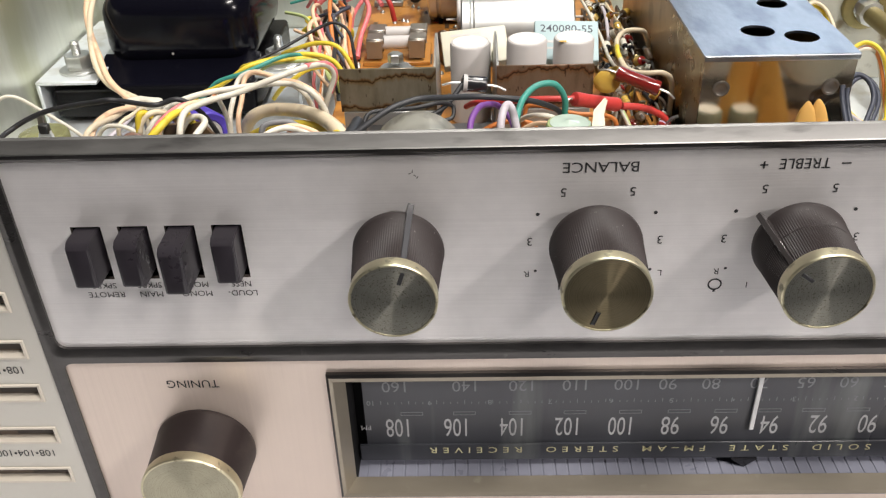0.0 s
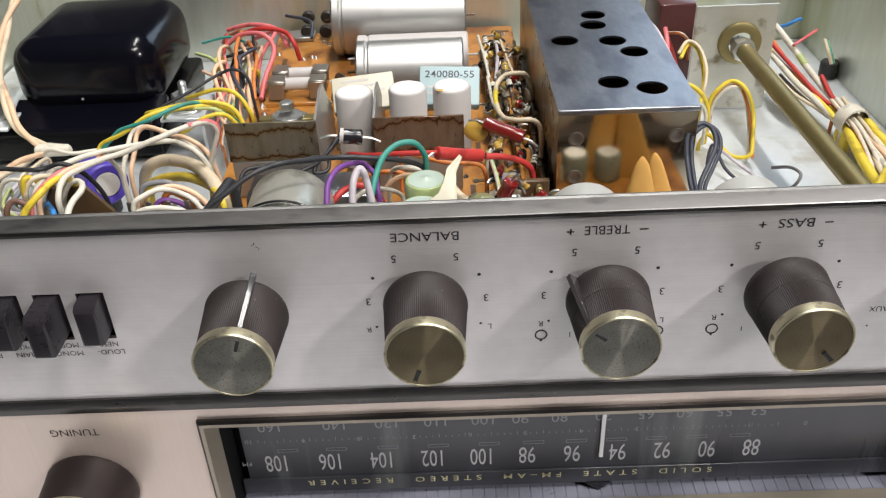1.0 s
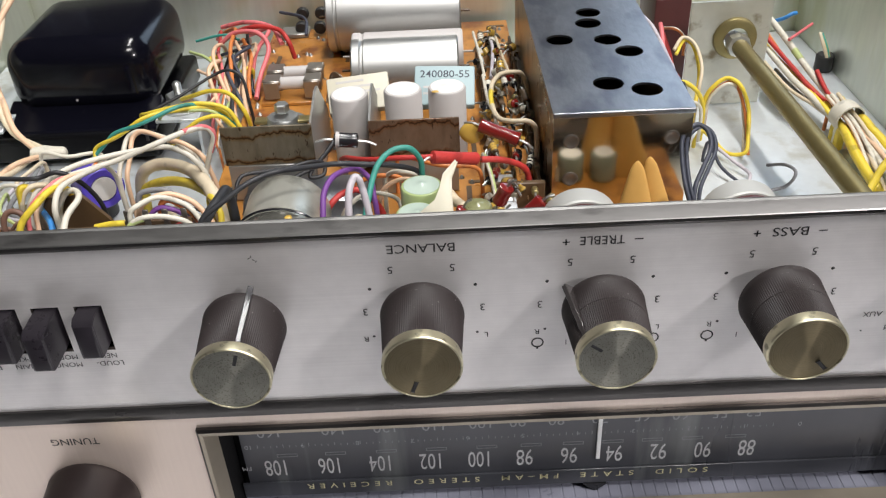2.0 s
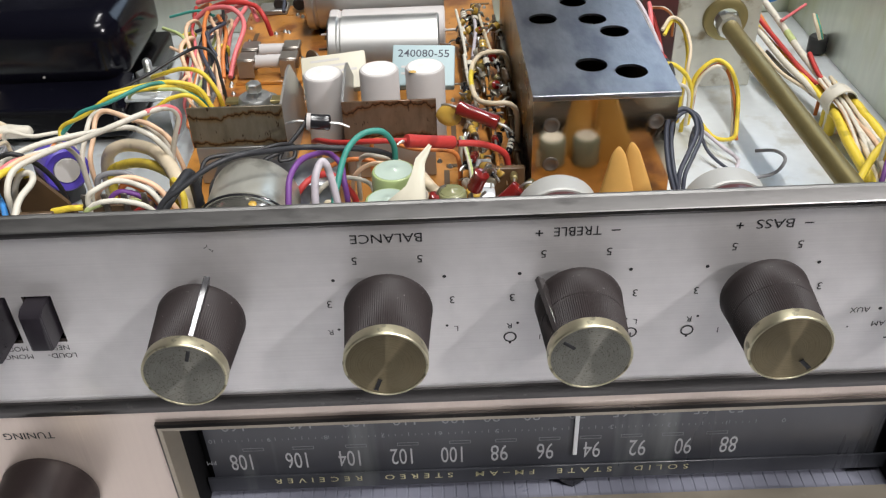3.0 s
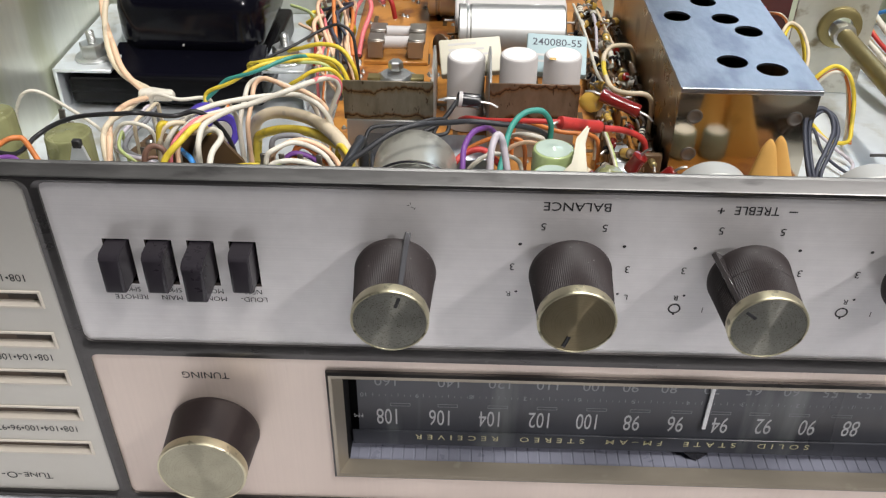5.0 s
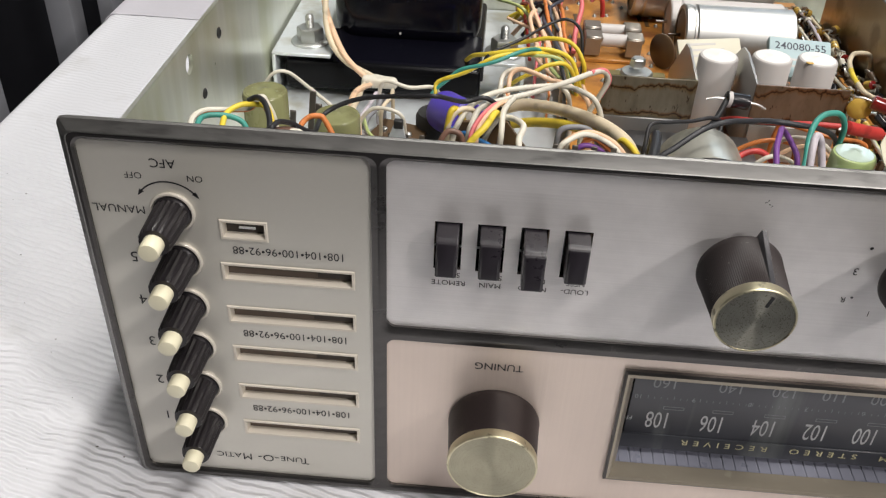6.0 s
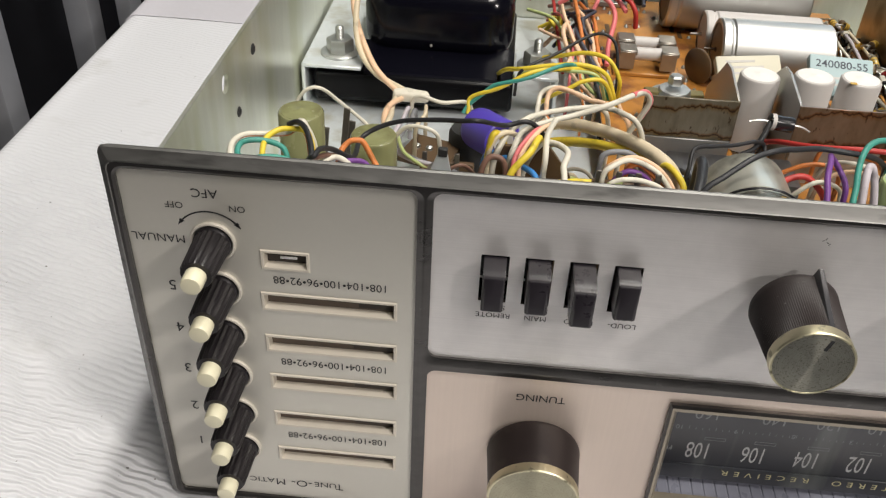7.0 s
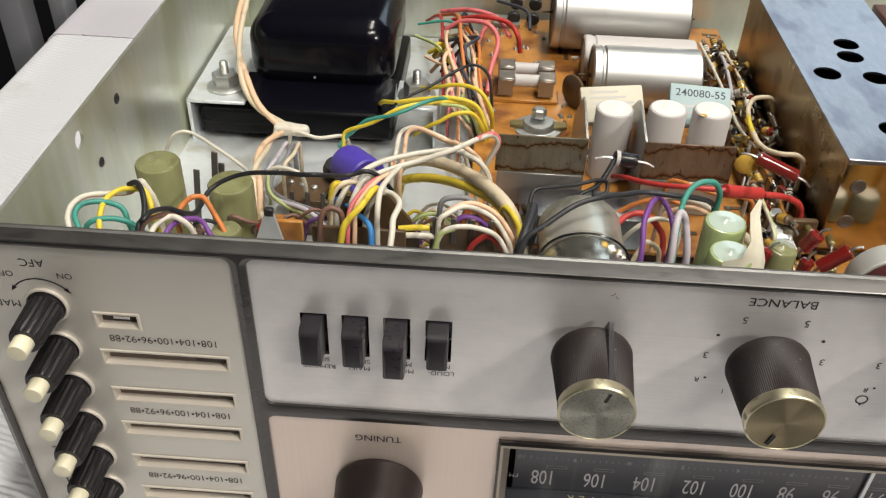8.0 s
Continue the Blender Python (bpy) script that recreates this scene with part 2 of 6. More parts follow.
for key, colour in (("white", (0.64, 0.605, 0.515)), ("cream", (0.63, 0.535, 0.385)), ("yellow", (0.72, 0.55, 0.05)), ("orange", (0.58, 0.19, 0.05)),
                    ("peach", (0.74, 0.50, 0.33)), ("red", (0.45, 0.038, 0.033)), ("pink", (0.68, 0.17, 0.18)), ("black", (0.02, 0.02, 0.022)),
                    ("grey", (0.028, 0.029, 0.033)), ("green", (0.05, 0.27, 0.22)), ("blue", (0.05, 0.24, 0.60)), ("violet", (0.17, 0.06, 0.26)),
                    ("brown", (0.20, 0.11, 0.08)), ("lime", (0.45, 0.52, 0.22)), ("slate", (0.045, 0.05, 0.07)), ("lilac", (0.50, 0.46, 0.50)), ("ash", (0.20, 0.20, 0.21))):
    WIRES[key] = mat("wire_" + key, colour, 0.46, 0, 0.14, 500, 0.12, stain=tuple(c * 0.66 for c in colour), stain_amount=0.15, stain_scale=160, spec=0.4)


# ---- mesh helpers ----
def part(name, bm, material, parent=None, label="", m=None, sharp=38):
    """One mesh object from a bmesh in modelling units, under a thing or a part."""
    me = bpy.data.meshes.new(name)
    bmesh.ops.recalc_face_normals(bm, faces=bm.faces)
    bm.to_mesh(me)
    bm.free()
    me.transform(Matrix.Scale(U, 4))
    me.polygons.foreach_set("use_smooth", [True] * len(me.polygons))
    me.set_sharp_from_angle(angle=radians(sharp))
    for mm in (material if isinstance(material, (list, tuple)) else [material]):
        me.materials.append(mm)
    return place(new(name, me), parent, label, m)


def place(ob, parent=None, label="", m=None):
    if parent:
        ob.parent = parent
    if m is not None:
        ob.matrix_basis = m
    if label:
        tagged(ob, label=label)
    return ob


def again(ob, parent=None, m=None, label=""):
    """Another part on the same mesh."""
    return place(new(ob.name.split(".")[0], ob.data), parent, label, m)


def at(x, y, z, rx=0, ry=0, rz=0):
    return pose(x * U, y * U, z * U, rx, ry, rz)


def box(bm, x0, x1, y0, y1, z0, z1, bevel=0.0, seg=2, m=None, slot=0):
    r = bmesh.ops.create_cube(bm, size=1.0)
    vs = r["verts"]
    for v in vs:
        v.co = Vector((x0 + (v.co.x + 0.5) * (x1 - x0), y0 + (v.co.y + 0.5) * (y1 - y0), z0 + (v.co.z + 0.5) * (z1 - z0)))
        if m is not None:
            v.co = m @ v.co
    fs = set(f for v in vs for f in v.link_faces)
    for f in fs:
        f.material_index = slot
    if bevel:
        es = set(e for v in vs for e in v.link_edges)
        bmesh.ops.bevel(bm, geom=list(es), offset=bevel, segments=seg, affect="EDGES", profile=0.5)
    return bm


def lathe(bm, profile, axis="z", centre=(0, 0, 0), seg=40, caps=True, m=None, ripple=0.0, ripple_rows=()):
    """Turned body. Profile: (radius, height) rows along the axis."""
    rows = []
    c = Vector(centre)
    for k, (r, h) in enumerate(profile):
        ring = []
        for i in range(seg):
            a = 2 * math.pi * i / seg
            rr = r - (ripple if k in ripple_rows and i % 2 else 0.0)
            u, v = rr * math.cos(a), rr * math.sin(a)
            p = {"z": Vector((u, v, h)), "y": Vector((u, h, v)), "x": Vector((h, u, v))}[axis] + c
            ring.append(bm.verts.new(m @ p if m is not None else p))
        rows.append(ring)
    for a, b in zip(rows, rows[1:]):
        for i in range(seg):
            bm.faces.new((a[i], a[(i + 1) % seg], b[(i + 1) % seg], b[i]))
    if caps:
        for ring in (rows[0], rows[-1]):
            bm.faces.new(ring)
    return bm


def smooth_path(points, steps=8):
    """Catmull-Rom through the control points."""
    p = [Vector(q) for q in points]
    p = [p[0] * 2 - p[1]] + p + [p[-1] * 2 - p[-2]]
    out = []
    for i in range(1, len(p) - 2):
        for s in range(steps):
            t = s / steps
            a, b, c, d = p[i - 1], p[i], p[i + 1], p[i + 2]
            out.append(0.5 * ((2 * b) + (c - a) * t + (2 * a - 5 * b + 4 * c - d) * t * t + (3 * b - a - 3 * c + d) * t ** 3))
    out.append(p[-2])
    return out


def tube(bm, points, r, seg=10, steps=8, ends=True, slot=0):
    pts = smooth_path(points, steps)
    up = Vector((0.13, 0.21, 0.97))
    rings = []
    for i, q in enumerate(pts):
        d = (pts[min(i + 1, len(pts) - 1)] - pts[max(i - 1, 0)])
        if d.length < 1e-6:
            continue
        d.normalize()
        s = d.cross(up)
        if s.length < 1e-3:
            s = d.cross(Vector((1, 0, 0)))
        s.normalize()
        up = s.cross(d).normalized()
        rings.append([bm.verts.new(q + r * (math.cos(2 * math.pi * k / seg) * s + math.sin(2 * math.pi * k / seg) * up)) for k in range(seg)])
    for a, b in zip(rings, rings[1:]):
        for k in range(seg):
            bm.faces.new((a[k], a[(k + 1) % seg], b[(k + 1) % seg], b[k])).material_index = slot
    if ends:
        bm.faces.new(rings[0]).material_index = slot
        bm.faces.new(rings[-1]).material_index = slot
    return bm


def rounded(x0, x1, z0, z1, r, n=6):
    """Corner-rounded rectangle, counter-clockwise, as (x, z)."""
    pts = []
    for cx, cz, a0 in ((x1 - r, z1 - r, 0), (x0 + r, z1 - r, 90), (x0 + r, z0 + r, 180), (x1 - r, z0 + r, 270)):
        for i in range(n + 1):
            a = radians(a0 + 90 * i / n)
            pts.append((cx + r * math.cos(a), cz + r * math.sin(a)))
    return pts


def loop(bm, pts, y):
    vs = [bm.verts.new((x, y, z)) for x, z in pts]
    es = [bm.edges.new((vs[i], vs[(i + 1) % len(vs)])) for i in range(len(vs))]
    return vs, es


def bridge(bm, a, b, slot=0):
    n = len(a)
    for i in range(n):
        bm.faces.new((a[i], a[(i + 1) % n], b[(i + 1) % n], b[i])).material_index = slot


def sheet(bm, pts, y_front, y_back, bevel=0.0):
    """A flat plate of the given outline with thickness along y."""
    a, _ = loop(bm, pts, y_front)
    b, _ = loop(bm, pts, y_back)
    bm.faces.new(a)
    bm.faces.new(b)
    bridge(bm, a, b)
    return bm


def text_mesh(bm, body, x, z, size, y, squeeze=1.0, tilt=0.0, gap=1.0, span=0.0, bold=0.0):
    """Upside-down lettering on the front, centred at x, z; size is the letter height."""
    cu = bpy.data.curves.new("lettering", "FONT")
    cu.body, cu.size, cu.align_x, cu.align_y, cu.space_character = body, size / 0.7, "CENTER", "CENTER", gap
    cu.resolution_u, cu.offset = 3, bold * size
    ob = bpy.data.objects.new("lettering", cu)
    me = bpy.data.meshes.new_from_object(ob)
    xs = [v.co.x for v in me.vertices]
    zs = [v.co.y for v in me.vertices]
    me.transform(Matrix.Translation((-(min(xs) + max(xs)) / 2, -(min(zs) + max(zs)) / 2, 0)))
    if span:
        squeeze = span / (max(xs) - min(xs))
    m = Matrix.Translation((x, y, z)) @ Matrix.Rotation(radians(180 + tilt), 4, "Y") @ Matrix.Rotation(radians(90), 4, "X") @ Matrix.Diagonal((squeeze, 1, 1, 1))
    me.transform(m)
    bm.from_mesh(me)
    bpy.data.objects.remove(ob)
    bpy.data.curves.remove(cu)
    bpy.data.meshes.remove(me)
    return bm


def word(parent, material, body, x, z, size, y, squeeze=1.0, span=0.0, gap=1.0, label="", bold=0.0):
    """One printed word or figure as a part of its own."""
    return part("lettering", text_mesh(bmesh.new(), body, x, z, size, y, squeeze, gap=gap, span=span, bold=bold), material, parent, label)


def dot(bm, x, z, r, y):
    vs = [bm.verts.new((x + r * math.cos(2 * math.pi * i / 14), y, z + r * math.sin(2 * math.pi * i / 14))) for i in range(14)]
    bm.faces.new(vs)


def ring_mark(bm, x, z, r0, r1, y, a0=0, a1=360, n=28):
    for i in range(n):
        p, q = radians(a0 + (a1 - a0) * i / n), radians(a0 + (a1 - a0) * (i + 1) / n)
        bm.faces.new([bm.verts.new((x + r * math.cos(a), y, z + r * math.sin(a))) for r, a in ((r0, p), (r1, p), (r1, q), (r0, q))])


def bar_mark(bm, x0, x1, z0, z1, y):
    bm.faces.new([bm.verts.new((x, y, z)) for x, z in ((x0, z0), (x1, z0), (x1, z1), (x0, z1))])


# ---- the room ----
def slab(name, x0, x1, y0, y1, z0, z1, material, label, category):
    """A wall, floor or ceiling, in metres."""
    bm = bmesh.new()
    box(bm, x0 / U, x1 / U, y0 / U, y1 / U, z0 / U, z1 / U)
    return tagged(part(name, bm, material), label, category, kind="structure")


WALL = mat("grey_wall_paint", (0.16, 0.16, 0.165), 0.7, 0, 0.08, 20, 0.05)
GROUND = mat("dark_workshop_floor", (0.035, 0.037, 0.042), 0.5, 0, 0.3, 15, 0.1)
CEIL = mat("white_ceiling", (0.35, 0.35, 0.35), 0.8, 0, 0.05, 10, 0.02)
slab("floor", -2.5, 2.6, -2.4, 3.0, -0.80, -0.74, GROUND, "dark grey workshop floor below the table", "floor")
slab("ceiling", -2.5, 2.6, -2.4, 3.0, 1.75, 1.80, CEIL, "plain grey workshop ceiling", "ceiling")
slab("wall_west", -2.5, -2.4, -2.3, 2.9, -0.74, 1.75, WALL, "plain grey workshop wall", "wall")
slab("wall_east", 2.5, 2.6, -2.3, 2.9, -0.74, 1.75, WALL, "plain grey workshop wall", "wall")
slab("wall_north", -2.5, 2.6, 2.9, 3.0, -0.74, 1.75, WALL, "plain grey workshop wall", "wall")
slab("wall_south", -2.5, 2.6, -2.4, -2.3, -0.74, 1.75, WALL, "plain grey workshop wall", "wall")


def cloth_material():
    """White crinkled crepe cloth: wavy ribs, weave and a few grey smudges."""
    m, n, l, b = nodes_of("white_crepe_cloth")
    co = n.new("ShaderNodeTexCoord")
    mp = n.new("ShaderNodeMapping")
    mp.inputs["Rotation"].default_value = (0, 0, radians(14))
    l.new(co.outputs["Object"], mp.inputs["Vector"])
    wave = n.new("ShaderNodeTexWave")
    wave.wave_type, wave.bands_direction = "BANDS", "Y"
    for key, v in (("Scale", 100.0), ("Distortion", 8.0), ("Detail", 2.0), ("Detail Scale", 0.55), ("Detail Roughness", 0.45)):
        wave.inputs[key].default_value = v
    l.new(mp.outputs[0], wave.inputs["Vector"])
    weave = n.new("ShaderNodeTexNoise")
    weave.inputs["Scale"].default_value, weave.inputs["Detail"].default_value = 1500, 2
    l.new(co.outputs["Object"], weave.inputs["Vector"])
    b1 = n.new("ShaderNodeBump")
    b1.inputs["Strength"].default_value, b1.inputs["Distance"].default_value = 0.66, 0.0016
    far = n.new("ShaderNodeSeparateXYZ")
    l.new(co.outputs["Object"], far.inputs[0])
    fade = n.new("ShaderNodeMapRange")
    fade.inputs[1].default_value, fade.inputs[2].default_value = 0.08, 0.24
    fade.inputs[3].default_value, fade.inputs[4].default_value = 1.0, 0.12
    l.new(far.outputs["Y"], fade.inputs[0])
    patch = n.new("ShaderNodeTexNoise")
    patch.inputs["Scale"].default_value = 22
    l.new(co.outputs["Object"], patch.inputs["Vector"])
    patchy = n.new("ShaderNodeMapRange")
    patchy.inputs[1].default_value, patchy.inputs[2].default_value, patchy.inputs[3].default_value = 0.3, 0.6, 0.6
    l.new(patch.outputs["Fac"], patchy.inputs[0])
    m1 = n.new("ShaderNodeMath")
    m1.operation = "MULTIPLY"
    l.new(fade.outputs[0], m1.inputs[0])
    l.new(patchy.outputs[0], m1.inputs[1])
    m2 = n.new("ShaderNodeMath")
    m2.operation = "MULTIPLY"
    l.new(wave.outputs["Fac"], m2.inputs[0])
    l.new(m1.outputs[0], m2.inputs[1])
    l.new(m2.outputs[0], b1.inputs["Height"])
    b2 = n.new("ShaderNodeBump")
    b2.inputs["Strength"].default_value, b2.inputs["Distance"].default_value = 0.3, 0.0002
    l.new(weave.outputs["Fac"], b2.inputs["Height"])
    l.new(b1.outputs[0], b2.inputs["Normal"])
    l.new(b2.outputs[0], b.inputs["Normal"])
    spot = n.new("ShaderNodeTexNoise")
    spot.inputs["Scale"].default_value, spot.inputs["Detail"].default_value = 28, 5
    l.new(co.outputs["Object"], spot.inputs["Vector"])
    cut = n.new("ShaderNodeMapRange")
    cut.inputs[1].default_value, cut.inputs[2].default_value = 0.60, 0.78
    l.new(spot.outputs["Fac"], cut.inputs[0])
    mx = n.new("ShaderNodeMix")
    mx.data_type = "RGBA"
    mx.inputs[6].default_value, mx.inputs[7].default_value = (0.695, 0.70, 0.735, 1), (0.58, 0.58, 0.59, 1)
    l.new(cut.outputs[0], mx.inputs[0])
    speck = n.new("ShaderNodeTexNoise")
    speck.inputs["Scale"].default_value, speck.inputs["Detail"].default_value = 420, 2
    l.new(co.outputs["Object"], speck.inputs["Vector"])
    few = n.new("ShaderNodeMapRange")
    few.inputs[1].default_value, few.inputs[2].default_value = 0.76, 0.80
    l.new(speck.outputs["Fac"], few.inputs[0])
    dirty = n.new("ShaderNodeMix")
    dirty.data_type = "RGBA"
    dirty.inputs[7].default_value = (0.12, 0.11, 0.10, 1)
    l.new(few.outputs[0], dirty.inputs[0])
    l.new(mx.outputs[2], dirty.inputs[6])
    l.new(dirty.outputs[2], b.inputs["Base Color"])
    b.inputs["Roughness"].default_value = 0.85
    b.inputs["Specular IOR Level"].default_value = 0.15
    return m


CLOTH = cloth_material()
WOOD = mat("table_board", (0.35, 0.24, 0.15), 0.5, 0, 0.2, 80, 0.1, (1, 0.1, 1))


def workbench():
    bench = tagged(new("workbench"), "wooden workbench under a white crepe cloth", "table")
    bm = bmesh.new()
    box(bm, -176, 1250, -126, 790, -36, -5.2, 2)
    part("tabletop", bm, WOOD, bench)
    leg = None
    for x, y in ((-150, -90), (1210, -90), (-150, 750), (1210, 750)):
        if leg is None:
            bm = bmesh.new()
            box(bm, -30, 30, -30, 30, -822, -36, 3)
            leg = part("leg", bm, WOOD, bench, m=at(x, y, 0))
        else:
            again(leg, bench, at(x, y, 0))
    return bench


def table_cloth():
    """Cloth laid over the bench; it falls over the long edge with a soft bend."""
    bm = bmesh.new()
    xs = [1250 - 40 * i for i in range(30)] + [60 - 7 * i for i in range(35)]
    ys = [-130 + 16 * i for i in range(37)]
    rows = []
    for x in xs:
        row = []
        for y in ys:
            bulge = 1.2 * noise.noise(Vector((x * 0.012, y * 0.009, 3.1))) if x < 40 else 0.0
            fade = min(1.0, max(0.0, (-14 - x) / 30)) * min(1.0, max(0.0, (410 - y) / 30))
            row.append(bm.verts.new((x, y, -1.2 + bulge * fade)))
        rows.append(row)
    edge = xs[-1]
    for k, (dx, dz) in enumerate(((-4, -1.5), (-8, -5), (-10.5, -10), (-12, -40), (-13, -120), (-12, -260))):
        rows.append([bm.verts.new((edge + dx + (0 if k < 3 else 3 * math.sin(y * 0.05)), y, -1.2 + dz)) for y in ys])
    for a, b in zip(rows, rows[1:]):
        for i in range(len(ys) - 1):
            bm.faces.new((a[i], a[i + 1], b[i + 1], b[i]))
    under = [[bm.verts.new(v.co + Vector((0.8 if k > len(xs) else 0, 0, -0.8))) for v in row] for k, row in enumerate(rows)]
    for a, b in zip(under, under[1:]):
        for i in range(len(ys) - 1):
            bm.faces.new((a[i], b[i], b[i + 1], a[i + 1]))
    for a, b in ((rows[0], under[0]), (rows[-1], under[-1]), ([r[0] for r in rows], [r[0] for r in under]), ([r[-1] for r in rows], [r[-1] for r in under])):
        for i in range(len(a) - 1):
            bm.faces.new((a[i], a[i + 1], b[i + 1], b[i]))
    return tagged(part("table_cloth", bm, CLOTH), "white crinkled crepe cloth with grey smudges over the workbench", "cloth")




def shade_sheet():
    """Smooth lilac-grey sheet across the far half of the bench, added to stand for shade on the cloth."""
    bm = bmesh.new()
    xs = [1250, 800, 400, 100] + [60 - 12 * i for i in range(20)] + [-178, -182, -186, -188.5, -190]
    drop = {-182: -0.9, -186: -4.4, -188.5: -9.4, -190: -200}
    ys = [423 + 14 * i for i in range(27)]
    top = [[bm.verts.new((x, y + 1.5 * math.sin(x * 0.03) * (1 if k == 0 else 0), -0.45 + drop.get(x, 0) + 0.25 * noise.noise(Vector((x * 0.02, y * 0.02, 7))))) for k, y in enumerate(ys)] for x in xs]
    low = [[bm.verts.new(v.co + Vector((0.6 if x in drop else 0, 0, -0.4))) for v in row] for x, row in zip(xs, top)]
    for grid in (top, low):
        for a, b in zip(grid, grid[1:]):
            for i in range(len(ys) - 1):
                bm.faces.new((a[i], a[i + 1], b[i + 1], b[i]))
    for a, b in ((top[0], low[0]), (top[-1], low[-1]), ([r[0] for r in top], [r[0] for r in low]), ([r[-1] for r in top], [r[-1] for r in low])):
        for i in range(len(a) - 1):
            bm.faces.new((a[i], a[i + 1], b[i + 1], b[i]))
    return tagged(part("cloth_shade", bm, mat("lilac_grey_shade", (0.58, 0.565, 0.61), 0.85, 0, 0.08, 300, 0.1)), "smooth lilac-grey sheet standing for shade on the far cloth", "cloth")


workbench()
table_cloth()
shade_sheet()

# dark clutter beyond the bench: a rack of square posts
POST = mat("grey_blue_steel", (0.50, 0.51, 0.55), 0.4, 0.6, 0.2, 40, 0.05)
POST_BROWN = mat("brown_paint", (0.34, 0.26, 0.21), 0.5, 0, 0.2, 40, 0.05)
POST_BLUE = mat("blue_grey_paint", (0.42, 0.52, 0.68), 0.5, 0, 0.2, 40, 0.05)
POST_DARK = mat("black_steel", (0.05, 0.05, 0.06), 0.4, 0.3, 0.2, 40, 0.05)


def storage_rack():
    rack = tagged(new("storage_rack"), "dark steel storage rack standing beyond the bench", "rack")
    for x, y, w, material in ((-300, 420, 20, POST), (-335, 430, 26, POST_DARK), (-372, 430, 22, POST), (-400, 440, 14, POST_BROWN), (-445, 440, 60, POST_BLUE), (-330, 640, 26, POST), (-262, 700, 34, POST_DARK), (-280, 640, 16, POST), (-225, 760, 40, POST_DARK)):
        bm = bmesh.new()
        box(bm, x - w / 2, x + w / 2, y - 14, y + 14, -822, 420, 2)
        part("post", bm, material, rack)
    bm = bmesh.new()
    box(bm, -620, -200, 860, 900, -822, 420, 2)
    part("back_panel", bm, POST_DARK, rack)
    return rack


storage_rack()

# ---- the receiver ----
receiver = tagged(new("stereo_receiver"), "vintage solid-state stereo receiver upside down on white cloth, chassis open", "receiver")
XR, ZT, ZB = 470, 145.3, -1.2
OPENINGS = ((-0.3, 82.7, 2.9, 138.5), (87.0, 464, 78.7, 138.6), (87.0, 464, 2.9, 73.2))


def front_panel():
    """Frame with a silver slope outside, a thin ridge and dark slopes falling to the inlays."""
    bm = bmesh.new()
    ridge = rounded(-1.9, XR - 2.4, ZB + 2.0, ZT - 4.7, 2.4, 3)
    inner0 = [rounded(x0 - (0.8 if x0 < 50 else 1.9), x1 + (1.9 if x1 < 100 else 1.2), z0 - (2.6 if z0 > 50 else 0.9), z1 + (1.0 if z1 > 100 else 2.3), 3.8) for x0, x1, z0, z1 in OPENINGS]
    inner1 = [rounded(x0, x1, z0, z1, 3.0) for x0, x1, z0, z1 in OPENINGS]
    of, oe = loop(bm, ridge, -1.5)
    edges = list(oe)
    fronts = []
    for pts in inner0:
        v, e = loop(bm, pts, -1.5)
        fronts.append(v)
        edges += e
    bmesh.ops.triangle_fill(bm, use_beauty=True, use_dissolve=False, edges=edges)
    for f in bm.faces:
        f.material_index = 2
    for v, pts in zip(fronts, inner1):
        q, _ = loop(bm, pts, -0.9)
        c, _ = loop(bm, pts, 0.8)
        bridge(bm, v, q, 1)
        bridge(bm, q, c, 1)
    g, _ = loop(bm, rounded(-4.6, XR + 0.6, ZB - 0.4, ZT - 1.4, 2.0, 3), 0.5)
    g2, _ = loop(bm, rounded(-4.6, XR + 0.6, ZB - 0.4, ZT - 1.1, 2.0, 3), 1.3)
    g3, _ = loop(bm, rounded(-3.4, XR, ZB, ZT - 1.6, 1.6, 3), 2.6)
    lip, _ = loop(bm, rounded(-2.15, XR - 2.15, ZB + 1.75, ZT - 4.56, 2.5, 3), -1.74)
    lip2, _ = loop(bm, rounded(-2.35, XR - 1.95, ZB + 1.55, ZT - 4.3, 2.6, 3), -1.5)
    bridge(bm, of, lip, 3)
    bridge(bm, lip, lip2, 3)
    bridge(bm, lip2, g)
    bridge(bm, g, g2)
    bridge(bm, g2, g3)
    body = part("front_panel", bm, [BEZEL, BEZEL_DARK, BEZEL_DARK, BEZEL_EDGE], receiver, "worn silver and black bezel of the front", sharp=14)
    for (x0, x1, z0, z1), material, label in zip(OPENINGS, (PANEL_LEFT, PANEL_MAIN, PANEL_LOW), ("satin cream metal inlay", "brushed silver inlay", "brushed champagne inlay")):
        bm = bmesh.new()
        pts = rounded(x0 - 0.4, x1 + 0.4, z0 - 0.4, z1 + 0.4, 3.2)
        holes = []
        if material is PANEL_MAIN:
            holes = [[(a, b) for a, b in ((q, 102.2), (q + 8.0, 102.2), (q + 8.0, 118.9), (q, 118.9))] for q in (100.9, 113.3, 125.7, 138.1)]
        elif material is PANEL_LOW:
            holes = [[(164.2, 17.6), (408.6, 17.6), (408.6, 66.4), (164.2, 66.4)]]
        else:
            holes = [[(a, b) for a, b in ((x + 0.9, z - 6.2), (xe - 0.9, z - 6.2), (xe - 0.9, z - 0.9), (x + 0.9, z - 0.9))] for x, xe, z in SLOTS]
        v, e = loop(bm, pts, 0)
        backs, _ = loop(bm, pts, 1.4)
        bridge(bm, v, backs)
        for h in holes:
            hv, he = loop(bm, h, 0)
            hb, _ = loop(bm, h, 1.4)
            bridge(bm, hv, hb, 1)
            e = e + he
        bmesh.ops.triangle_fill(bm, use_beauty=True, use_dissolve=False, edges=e)
